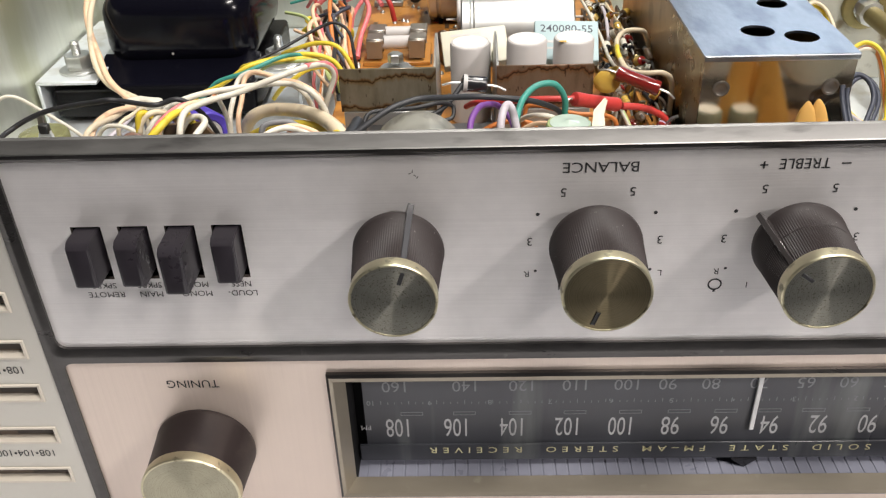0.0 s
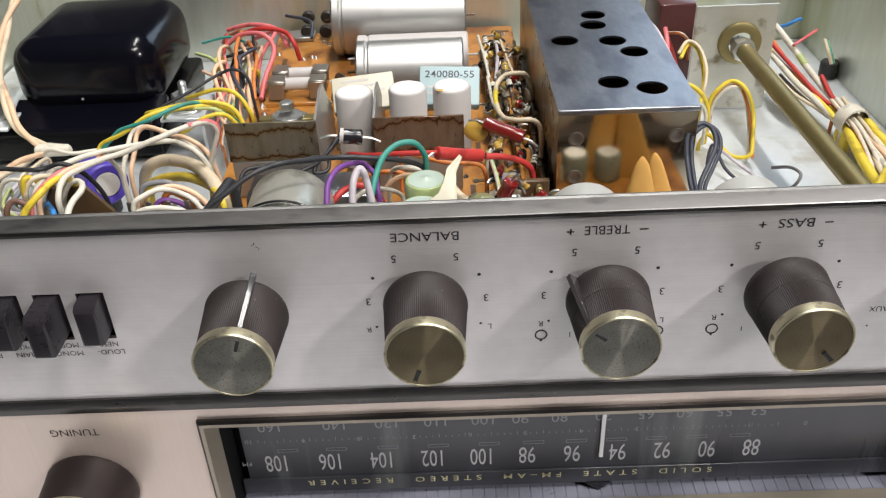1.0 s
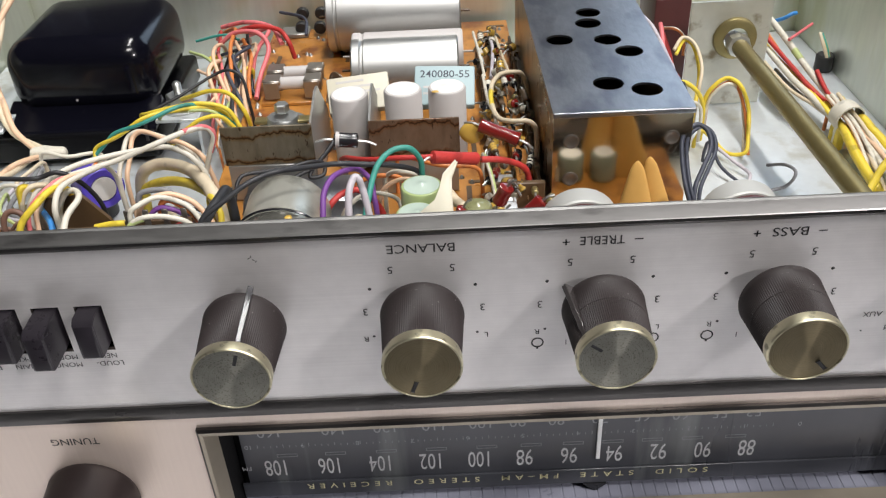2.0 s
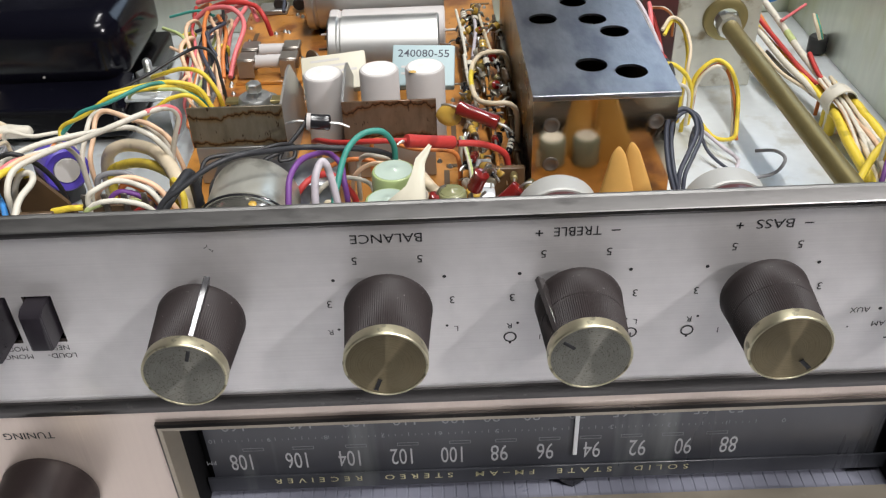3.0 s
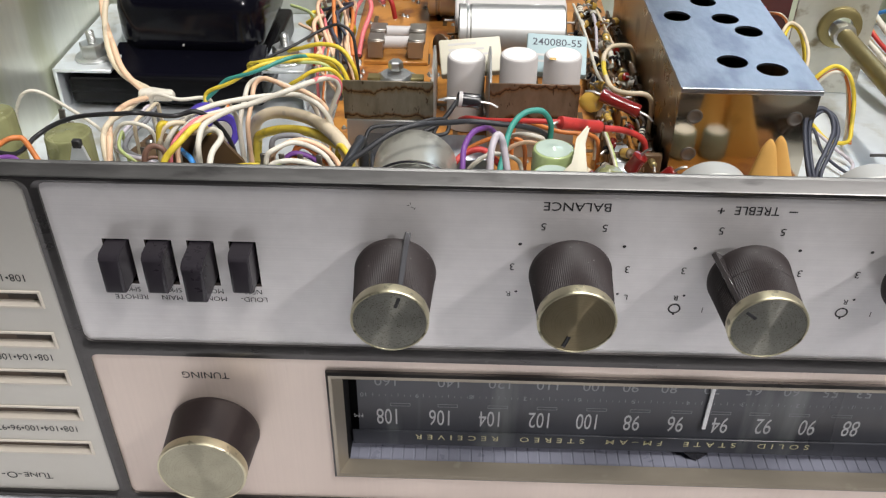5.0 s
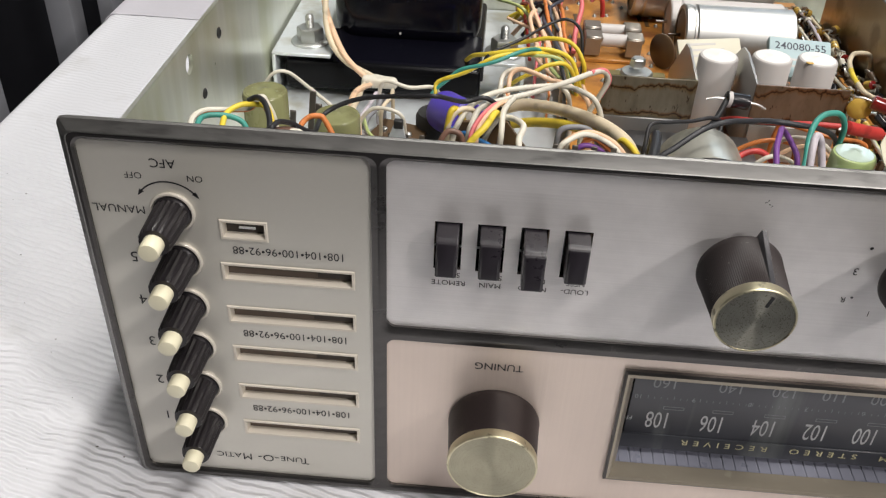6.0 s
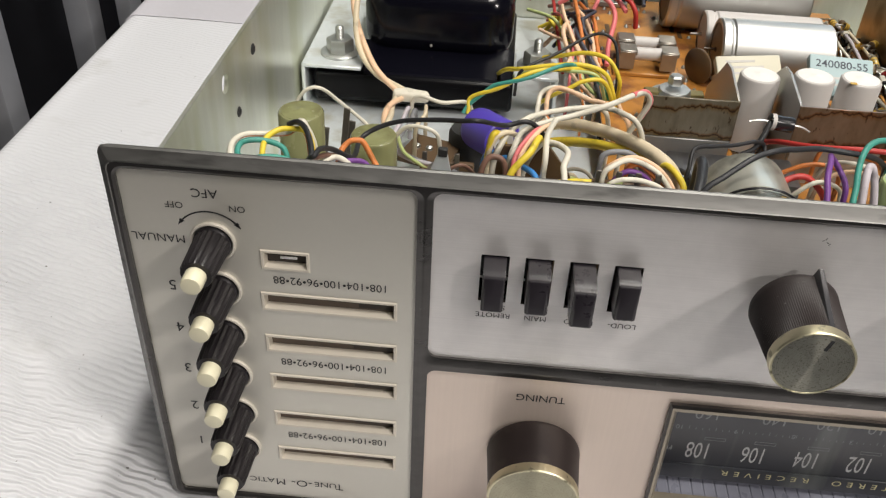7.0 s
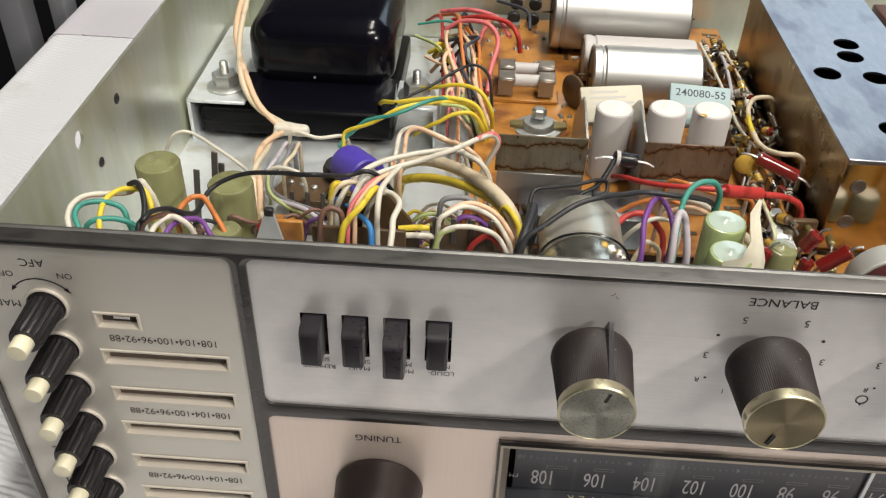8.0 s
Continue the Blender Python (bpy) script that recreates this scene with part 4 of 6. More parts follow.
def plate_with_holes(bm, outline, holes, y0, y1):
    """Flat sheet in the x-z plane with round or shaped holes and real thickness along y."""
    v, e = loop(bm, outline, y0)
    v2, e2 = loop(bm, outline, y1)
    bridge(bm, v, v2)
    for h in holes:
        a, ea = loop(bm, h, y0)
        b, eb = loop(bm, h, y1)
        bridge(bm, a, b)
        e, e2 = e + ea, e2 + eb
    bmesh.ops.triangle_fill(bm, use_beauty=True, use_dissolve=False, edges=e)
    bmesh.ops.triangle_fill(bm, use_beauty=True, use_dissolve=False, edges=e2)
    return bm


def circle(x, z, r, n=20, squash=1.0):
    return [(x + r * math.cos(2 * math.pi * i / n), z + r * squash * math.sin(2 * math.pi * i / n)) for i in range(n)]


def chassis():
    bm = bmesh.new()
    box(bm, 4, 460, 6, 312, 63, 65.4)
    base = part("chassis", bm, FLOOR_STEEL, receiver, "zinc plated steel chassis tray with scuffed walls")
    turn = Matrix.Rotation(radians(90), 4, "Z")  # local x runs along the depth
    bm = bmesh.new()
    plate_with_holes(bm, [(6, 4), (313, 4), (313, 137), (6, 137)],
                     [circle(76.5, 128.2, 3.7), circle(112, 125.6, 1.4), circle(88, 111.2, 1.2), circle(104, 116, 0.7), circle(60, 110, 0.5)], -4.0, -2.6)
    bm.transform(turn)
    part("side_wall", bm, CHASSIS, base)
    bm = bmesh.new()
    plate_with_holes(bm, [(6, 4), (313, 4), (313, 137), (6, 137)], [circle(140, 120, 1.8), circle(230, 120, 1.8)], -461.4, -460.0)
    bm.transform(turn)
    part("side_wall", bm, CHASSIS, base)
    bm = bmesh.new()
    plate_with_holes(bm, [(2.6, 4), (461.4, 4), (461.4, 137), (2.6, 137)], [circle(60, 110, 8), circle(430, 110, 6)], 313.2, 314.6)
    part("rear_wall", bm, CHASSIS, base)
    # black plugs added so that these two wall holes look dark
    for y, z, r in ((112, 125.6, 1.7), (88, 111.2, 1.5)):
        bm = bmesh.new()
        lathe(bm, [(0.4, 2.2), (r, 2.2), (r + 0.5, 2.6), (r + 0.5, 4.3), (r - 0.2, 4.7), (r - 0.8, 4.1), (0.4, 3.9)], "x", (0, y, z), 20)
        part("hole_plug", bm, RUBBER, base, "black plug added to darken a wall hole")
    bm = bmesh.new()
    box(bm, -4, 468, 2.65, 3.8, 123, 139.6)
    part("sub_panel", bm, CHASSIS, base)
    return base


tray = chassis()


# ---- components ----
def upright_can(x, y, z0, z1, r, material, top_material, label, name="capacitor", tilt=(0, 0)):
    h = z1 - z0
    bm = bmesh.new()
    lathe(bm, [(r * 0.9, 0), (r, 0.6), (r, h - 1.0), (r - 0.5, h - 0.2), (r - 1.2, h)], "z", seg=36, caps=True)
    ob = part(name, bm, material, receiver, label, at(x, y, z0, tilt[0], tilt[1]))
    bm = bmesh.new()
    lathe(bm, [(r - 1.0, h - 0.3), (r - 1.2, h + 0.12), (r * 0.5, h + 0.32), (1.4, h + 0.42), (0.5, h + 0.9)], "z", seg=36)
    part("end_seal", bm, top_material, ob)
    return ob


def lying_can(x0, x1, y, z, r, material, label, name="capacitor", end=GREY_END, turn=0):
    n = x1 - x0
    bm = bmesh.new()
    lathe(bm, [(r * 0.84, 0), (r - 0.6, 0), (r, 0.7), (r, 4.0), (r - 0.7, 4.8), (r - 0.7, 5.6), (r, 6.4), (r, n - 0.8), (r - 0.7, n), (r * 0.8, n), (r * 0.75, n - 0.6)], "x", seg=48, caps=False)
    ob = part(name, bm, material, receiver, label, at(x0, y, z, 0, 0, turn))
    for h, s in ((0.5, -1), (n - 0.7, 1)):
        bm = bmesh.new()
        lathe(bm, [(r * 0.86, h), (r * 0.6, h + s * 0.25), (1.2, h + s * 0.4), (0.6, h + s * 1.4), (0.55, h + s * 6)], "x", seg=32)
        part("end_disc", bm, end, ob)
    return ob


def power_transformer():
    bm = bmesh.new()
    box(bm, 11, 106, 182.2, 276, 69.0, 83.6, 2.2, 3)
    trans = part("power_transformer", bm, CORE, receiver, "black enamelled power transformer with laminated core")
    bm = bmesh.new()
    box(bm, 31.5, 104.2, 200, 276, 83, 121.5, 13.5, 7)
    for v in bm.verts:
        if v.co.z < 95:
            grow = (95 - v.co.z) / 12
            v.co.x += (v.co.x - 68) * 0.02 * grow
    part("bell_cover", bm, ENAMEL, trans, "glossy black bell cover")
    bm = bmesh.new()
    a = [bm.verts.new((30.5, y, z)) for y, z in ((183.2, 80), (183.2, 82.4), (184.2, 83.6), (187, 84.4), (199, 88.0), (206, 92), (206, 80))]
    b = [bm.verts.new((105.5, v.co.y, v.co.z)) for v in a]
    bm.faces.new(a), bm.faces.new(b), bridge(bm, a, b)
    bmesh.ops.bevel(bm, geom=bm.edges[:], offset=0.6, segments=2, affect="EDGES")
    part("cover_flange", bm, ENAMEL, trans, "black flange sloping out from the bell cover")
    bm = bmesh.new()
    lathe(bm, [(0.2, -0.05), (0.55, -0.12), (0.5, 0.4)], "y", (65.2, 200, 93.2), 10)
    part("paint_chip", bm, GREY_END, trans, "tiny pale paint chip")
    for x0, x1, y0, y1 in ((5.5, 34, 180.6, 266), (106.2, 127, 184, 212)):
        bm = bmesh.new()
        box(bm, x0, x1, y0, y1, 86.2, 88.0, 0.4, 1)
        if x0 < 50:
            box(bm, x0, x0 + 1.8, y0, y1, 65.4, 86.4, 0.3, 1)
        else:
            box(bm, x1 - 1.8, x1, y0, y1, 65.4, 86.4, 0.3, 1)
        part("mounting_foot", bm, FLOOR_STEEL, trans, "pale zinc mounting foot")
    for x, y in ((21.6, 195.5), (116.4, 196.5)):
        bm = bmesh.new()
        lathe(bm, [(2.4, 88.1), (9.4, 88.1), (9.4, 89.0), (8.8, 89.4), (3, 89.4)], "z", (x, y, 0), 32)
        part("washer", bm, STEEL, trans)
        bm = bmesh.new()
        lathe(bm, [(2.4, 89.4), (6.2, 89.4), (6.6, 90.0), (6.6, 95.0), (6.0, 95.8), (2.4, 95.8)], "z", (x, y, 0), 6)
        part("nut", bm, STEEL, trans)
        bm = bmesh.new()
        prof = [(1.9, 90)]
        for k in range(9):
            prof += [(2.15, 95 + k * 0.75), (1.75, 95.37 + k * 0.75)]
        lathe(bm, prof + [(1.2, 102.2)], "z", (x, y, 0), 16)
        part("bolt", bm, STEEL, trans)
    return trans


power_transformer()


def circuit_board():
    bm = bmesh.new()
    box(bm, 146, 284, 88, 306, 81.5, 83.3, 0.3, 1)
    board = part("circuit_board", bm, PCB, receiver, "orange phenolic circuit board with brown scorch marks")
    rnd = random.Random(5)
    bm = bmesh.new()
    for k in range(150):
        x, y = rnd.uniform(150, 282), rnd.uniform(92, 300)
        lathe(bm, [(1.3, 83.2), (1.0, 83.9), (0.35, 84.8)], "z", (x, y, 0), 8)
    tagged(part("solder_joint", bm, SOLDER, board), kind="stuff")
    bm = bmesh.new()
    for k in range(34):
        x, y = rnd.uniform(152, 276), rnd.uniform(92, 296)
        n = rnd.uniform(8, 26)
        if rnd.random() < 0.5:
            box(bm, x, min(x + n, 282), y, y + 2.2, 83.3, 83.6)
        else:
            box(bm, x, x + 2.2, y, min(y + n, 304), 83.3, 83.6)
    tagged(part("copper_track", bm, BROWN_BOARD, board), kind="stuff")
    return board


circuit_board()
bm = bmesh.new()
box(bm, 262, 341, 46, 93, 81.5, 83.3, 0.3, 1)
part("circuit_board", bm, PCB, receiver, "narrow orange phenolic tone-control board")
bm = bmesh.new()
sheet(bm, [(98, 66), (129, 66), (129, 102), (125.8, 110.6), (118, 121), (100.4, 120), (98, 112)], 62.6, 64.2)
part("insulating_plate", bm, BROWN_BOARD, receiver, "tapered brown phenolic insulating plate")
bm = bmesh.new()
box(bm, 92, 125, 52.4, 54, 66, 113.4, 0.3, 1)
part("insulating_plate", bm, BROWN_BOARD, receiver, "low brown phenolic plate behind the front lip")


def heat_sink(x0, x1, y0, y1, side, material, label):
    """Folded sheet-steel bracket: a front wall, two side walls and a floor."""
    bm = bmesh.new()
    box(bm, x0, x1, y0, y0 + 0.9, 100, 117.2, 0.15, 1)
    sink = part("heat_sink", bm, material, receiver, label)
    for x in (side,):
        bm = bmesh.new()
        a = [bm.verts.new((x, y, z)) for y, z in ((y0 + 0.9, 84), (y1, 84), (y1, 98), (y0 + 30, 120), (y0 + 22, 121), (y0 + 0.9, 117.2))]
        b = [bm.verts.new((x + 0.9, y, z)) for y, z in ((y0 + 0.9, 84), (y1, 84), (y1, 98), (y0 + 30, 120), (y0 + 22, 121), (y0 + 0.9, 117.2))]
        bm.faces.new(a), bm.faces.new(b), bridge(bm, a, b)
        part("sink_side", bm, PALE_STEEL, sink)
    bm = bmesh.new()
    box(bm, x0 + 0.9, x1 - 0.9, y0 - 0.6, y0 + 0.9, 84, 99.9, 0.15, 1)
    part("lower_plate", bm, PALE_STEEL, sink)
    return sink


heat_sink(155.5, 192, 115, 168, 191.1, RUST_PLATE, "rust-streaked steel heat sink bracket holding a power transistor")
heat_sink(214.5, 250.6, 115, 172, 214.5, RUST_BROWN, "rust-streaked steel heat sink bracket beside white capacitors")


def power_transistor(x, y, z):
    bm = bmesh.new()
    lathe(bm, [(2, z), (10.5, z), (10.8, z + 0.6), (10.5, z + 1.2), (7.4, z + 1.4), (7.0, z + 3.4), (6.4, z + 4.2), (2, z + 4.3)], "z", (x, y, 0), 36)
    ob = part("power_transistor", bm, STEEL, receiver, "steel-cased power transistor under a clamp bar")
    bm = bmesh.new()
    box(bm, x - 12.5, x + 12.5, y - 2.6, y + 2.6, z + 1.4, z + 3.0, 0.4, 1)
    part("clamp", bm, SHAFT, ob)
    bm = bmesh.new()
    lathe(bm, [(3.2, z + 6.0), (3.4, z + 6.8), (3.2, z + 9.4), (2.6, z + 9.9)], "z", (x, y + 1, 0), 6)
    part("screw", bm, STEEL, ob)


power_transistor(174, 152, 99)

for x, y in ((205, 143), (227.6, 145.5), (246.4, 146)):
    upright_can(x, y, 83.4, 116.6, 8.1, WHITE_CAP, WHITE_TOP, "white card-sleeved upright electrolytic capacitor")

bm = bmesh.new()
bmesh.ops.create_icosphere(bm, subdivisions=2, radius=1)
for v in bm.verts:
    v.co *= 1 + 0.4 * noise.noise(v.co * 1.7)
bm.transform(Matrix.Translation((241.6, 140.6, 116.8)) @ Matrix.Diagonal((1.7, 1.0, 0.3, 1)))
part("resin_drop", bm, AMBER, receiver, "drop of brown resin on a white capacitor")

lying_can(201, 253, 208, 98.5, 15, ALU, "bright aluminium axial capacitor lying on the board", end=BROWN_BOARD)
lying_can(199, 256, 235, 94.5, 12, WHITE_CAP, "cream-sleeved axial capacitor lying behind a bright can")
lying_can(184, 256, 272, 103, 19.5, ALU, "large bright aluminium axial capacitor lying on the board", end=BROWN_BOARD)


def label_block(x0, x1, y, z0, z1, material, label, body=None):
    """Flat wrapped capacitor standing on edge, leaning back a little."""
    lean = Matrix.Translation(((x0 + x1) / 2, y, z0)) @ Matrix.Rotation(radians(-55), 4, "X") @ Matrix.Rotation(radians(-6 if x0 < 200 else 3), 4, "Y")
    half = (x1 - x0) / 2
    bm = bmesh.new()
    box(bm, -half, half, 0, 4.5, 0, z1 - z0, 0.8, 2, lean)
    ob = part("film_capacitor", bm, material, receiver, label)
    if body:
        bm = bmesh.new()
        text_mesh(bm, body, 0, 0, 3.6, 0, span=22, bold=0.006)
        bm.transform(lean @ Matrix.Translation((0, -0.12, (z1 - z0) * 0.78)) @ Matrix.Rotation(radians(180), 4, "Y"))
        part("marking", bm, WIRES["slate"], ob)
    for k in range(2 if body else 3):
        bm = bmesh.new()
        q = (z1 - z0) * ((0.42 if body else 0.8) - 0.16 * k)
        box(bm, -half * 0.7, half * (0.2 + 0.25 * k), -0.08, 0.2, q, q + 1.1, 0, 1, lean)
        part("print_bar", bm, GREY_END, ob)
    return ob


label_block(194, 222, 157, 102, 120, PALE_PAPER, "cream paper-wrapped film capacitor on its edge")
label_block(231.5, 258.5, 156, 103, 123, BLUE_PAPER, "pale blue labelled film capacitor on its edge", "240080-55")


def fuse_holder():
    bm = bmesh.new()
    box(bm, 154, 186, 203, 229, 83.4, 85.2, 0.3, 1)
    ob = part("fuse_holder", bm, PCB, receiver, "double fuse holder with metal clips")
    for y in (209.5, 222.5):
        for x in (156, 176):
            bm = bmesh.new()
            for s in (-1, 1):
                tube(bm, [(x + 3.5, y + s * 1.5, 85), (x + 3.5, y + s * 4.2, 88), (x + 3.5, y + s * 4.2, 90), (x + 3.5, y + s * 3.0, 92.5)], 0.5, 4, 4)
                box(bm, x, x + 7.5, y + s * 4.6 - 0.4, y + s * 4.6 + 0.4, 86.5, 95.2, 0.15, 1)
            box(bm, x, x + 8.5, y - 4.6, y + 4.6, 93.4, 96.0, 0.5, 1)
            part("clip", bm, CLIP, ob)
        bm = bmesh.new()
        lathe(bm, [(2.6, 158), (3.2, 158.6), (3.2, 181), (2.6, 181.6)], "x", (0, y, 92.8), 20)
        part("fuse", bm, WHITE_CAP, ob, "white ceramic fuse")


fuse_holder()


def shield_box():
    x0, x1, y0, y1, z0, z1 = 285.4, 337.4, 95.4, 262, 65.4, 127.2
    bm = bmesh.new()
    box(bm, x0, x1, y0, y0 + 0.9, z0, z1 - 1)
    shield = part("shield_box", bm, TIN_SIDE, receiver, "tinned steel shield box with seven holes in its lid")
    # dark discs added to stand in for the darkness of embossed dimples
    for x, z in ((292.2, 114.8), (292.4, 98.4), (330, 114.8)):
        bm = bmesh.new()
        lathe(bm, [(3.1, 0.0), (2.9, -0.35), (2.3, -0.45), (1.9, -0.2), (0.4, -0.15)], "y", (x, y0, z), 24)
        part("dimple_disc", bm, TARNISH, shield, "dark disc standing in for an embossed dimple")
    for a, b in ((x0, x0 + 0.9), (x1 - 0.9, x1)):
        bm = bmesh.new()
        box(bm, a, b, y0 + 0.9, y1, z0, z1 - 1)
        part("box_side", bm, TIN_DULL, shield)
    bm = bmesh.new()
    box(bm, x0 + 0.9, x1 - 0.9, y1 - 0.9, y1, z0, z1 - 1)
    part("box_back", bm, TIN_SIDE, shield)
    bm = bmesh.new()
    flat = [(x0 - 0.4, y0 - 0.5), (x1 + 0.4, y0 - 0.5), (x1 + 0.4, y1), (x0 - 0.4, y1)]
    holes = [circle(x, y, r, 28) for x, y, r in ((309.4, 118.6, 6.0), (323.2, 112.0, 6.0), (323.4, 149.2, 5.8), (316.6, 162.6, 5.8), (296.2, 164.6, 5.8), (311.2, 182.4, 5.8), (313.2, 195.6, 5.6))]
    plate_with_holes(bm, flat, holes, -1.0, 0.0)
    bm.transform(Matrix(((1, 0, 0, 0), (0, 0, 1, 0), (0, 1, 0, z1), (0, 0, 0, 1))))
    box(bm, x0 - 0.4, x1 + 0.4, y0 - 1.3, y0 - 0.3, z1 - 2.2, z1 + 0.05, 0.5, 3)
    part("lid", bm, TIN, shield, "scuffed blue-grey tin lid")
    bm = bmesh.new()
    box(bm, x0 + 3, x1 - 3, y0 + 3, y1 - 3, 84, 86)
    part("inner_board", bm, BROWN_BOARD, shield)


shield_box()


def potentiometer(x, z, r, y0, y1, label, rings=0, wafer=4.0, steel=None):
    prof = [(r * 0.6, y0), (r, y0), (r + 0.3, y0 + 0.8), (r, y0 + 1.6)]
    for k in range(rings):
        q = y0 + 1.6 + (y1 - y0 - 5) * (k + 1) / (rings + 1)
        prof += [(r, q - 0.8), (r - 0.9, q - 0.3), (r - 0.9, q + 0.3), (r, q + 0.8)]
    bm = bmesh.new()
    lathe(bm, prof + [(r, y1 - 1.4), (r - 0.5, y1 - 0.5), (r - 1.4, y1), (r * 0.3, y1)], "y", (x, 0, z), 48)
    ob = part("potentiometer", bm, steel or POT, receiver, label)
    bm = bmesh.new()
    lathe(bm, [(r * 0.7, y0 - wafer), (r - 0.6, y0 - wafer), (r - 0.6, y0 - 0.1), (r * 0.7, y0 - 0.1)], "y", (x, 0, z), 48)
    part("wafer", bm, WAFER, ob)
    for k in (-1, 0, 1) if rings else ():
        bm = bmesh.new()
        box(bm, x + 5 * k - 1.1, x + 5 * k + 1.1, y0 - 2.4, y0 - 1.6, z + r - 2, z + r + 2.5, 0.2, 1)
        part("terminal", bm, STEEL, ob)
    if rings:
        bm = bmesh.new()
        lathe(bm, [(r + 0.1, y0 - 0.3), (r + 0.9, y0), (r + 1.0, y0 + 0.6), (r + 1.0, y0 + 17.4), (r + 0.6, y0 + 18.2), (r, y0 + 18.4)], "y", (x, 0, z), 48, caps=False)
        part("front_band", bm, POT_FRONT, ob, "dark oily steel front band")
        bm = bmesh.new()
        pts = [(x + (r + 1.3) * math.cos(radians(a)), y0 + 19.2 + 0.5 * math.sin(radians(a * 3)), z + (r + 1.0) * math.sin(radians(a))) for a in range(10, 175, 15)]
        tube(bm, pts, 0.42, 8, 5)
        part("strap", bm, DIODE, ob)
        for a, s in ((62, 1.7), (71, 1.1), (50, 1.5), (56, 1.0), (43, 1.2)):
            bm = bmesh.new()
            bmesh.ops.create_icosphere(bm, subdivisions=2, radius=s)
            for v in bm.verts:
                v.co *= 1 + 0.25 * noise.noise(v.co * 1.3)
            bm.transform(Matrix.Translation((x + (r + 0.8) * math.cos(radians(a)), y0 + 14.5, z + (r + 0.8) * math.sin(radians(a)))) @ Matrix.Diagonal((1.5, 1.3, 0.7, 1)))
            part("solder_blob", bm, SOLDER if a != 56 and a != 71 else AMBER, ob)
    return ob


POT = mat("dull_pressed_steel", (0.50, 0.50, 0.475), 0.55, 0.25, 0.1, 260, 0.05, (1, 0.3, 1), (0.48, 0.48, 0.46), 0.1, 60)
POT_OLD = mat("dull_olive_steel", (0.58, 0.57, 0.50), 0.34, 0.6, 0.25, 260, 0.1, (1, 0.3, 1), (0.16, 0.15, 0.12), 0.25, 60)
POT_FRONT = mat("dark_oily_steel", (0.50, 0.49, 0.42), 0.22, 0.9, 0.4, 260, 0.2, (1, 0.3, 1), (0.35, 0.33, 0.28), 0.2, 120)
potentiometer(288.5, 109.2, 13.2, 41, 51, "pale grey potentiometer can behind the front", 0, 7)
potentiometer(342, 109.2, 13.6, 41, 51, "pale grey potentiometer can behind the front", 0, 7)
potentiometer(187, 104, 15.2, 30, 74, "large dull steel volume control can with soldered shield", 1, 4, POT_OLD)
potentiometer(238, 104, 11.5, 18, 33, "small metal potentiometer among coloured wires")

upright_can(29.3, 80.5, 65.5, 118, 8.3, OLIVE, OLIVE, "olive wax-dipped upright capacitor")
upright_can(55.4, 82, 65.5, 109.6, 8.6, OLIVE, OLIVE, "olive wax-dipped upright capacitor")
upright_can(64.6, 44, 65.5, 116.6, 5.2, OLIVE, OLIVE, "short olive upright capacitor behind the lip")
upright_can(235.9, 62.5, 83.4, 118.6, 7.4, JADE, JADE_TOP, "pale green film capacitor standing upright")
upright_can(234.5, 45.2, 83.4, 118.4, 7.4, JADE, JADE_TOP, "pale green film capacitor standing upright")
upright_can(254.9, 55, 83.4, 114.4, 4.9, OLIVE, OLIVE, "small yellow-green disc capacitor")


def purple_capacitor():
    way = Vector((-15, 20, -3.5))
    m = Matrix.Translation(Vector((103, 116, 91.4)) * U) @ way.to_track_quat("Z", "Y").to_matrix().to_4x4()
    bm = bmesh.new()
    lathe(bm, [(5.0, 1.0), (5.6, 0.1), (8.0, 0.0), (8.8, 0.7), (8.8, 17), (8.4, 19), (7.2, 20.4), (3.8, 21)], "z", seg=40)
    ob = part("capacitor", bm, PURPLE, receiver, "purple-sleeved electrolytic capacitor leaning on its side", m)
    bm = bmesh.new()
    lathe(bm, [(5.1, 0.7), (4.9, -0.3), (1.0, -0.5)], "z", seg=32)
    part("end_disc", bm, GREY_END, ob, "pale grey end seal")


purple_capacitor()


def paper_cone(x, y, z, h, w, lean):
    """Folded ochre paper insulator, a flattened cone with a rounded point."""
    bm = bmesh.new()
    rows = []
    for k in range(15):
        t = (k / 14) ** 1.7
        half = 1.5 * math.sqrt(min(1.0, t * 12)) + (w / 2 - 1.5) * t ** 0.92
        rows.append([bm.verts.new((x + lean * t * h + half * math.cos(2 * math.pi * i / 20), y + 0.42 * half * math.sin(2 * math.pi * i / 20), z - h * t)) for i in range(20)])
    for a, b in zip(rows, rows[1:]):
        for i in range(20):
            bm.faces.new((a[i], a[(i + 1) % 20], b[(i + 1) % 20], b[i]))
    bm.faces.new(rows[0]), bm.faces.new(rows[-1])
    return part("paper_insulator", bm, FOLDED, receiver, "folded ochre paper insulator standing in a point", sharp=60)


paper_cone(309.8, 62, 124.6, 42, 22, 0.03)
paper_cone(315.4, 68, 122.6, 40, 18, 0.17)


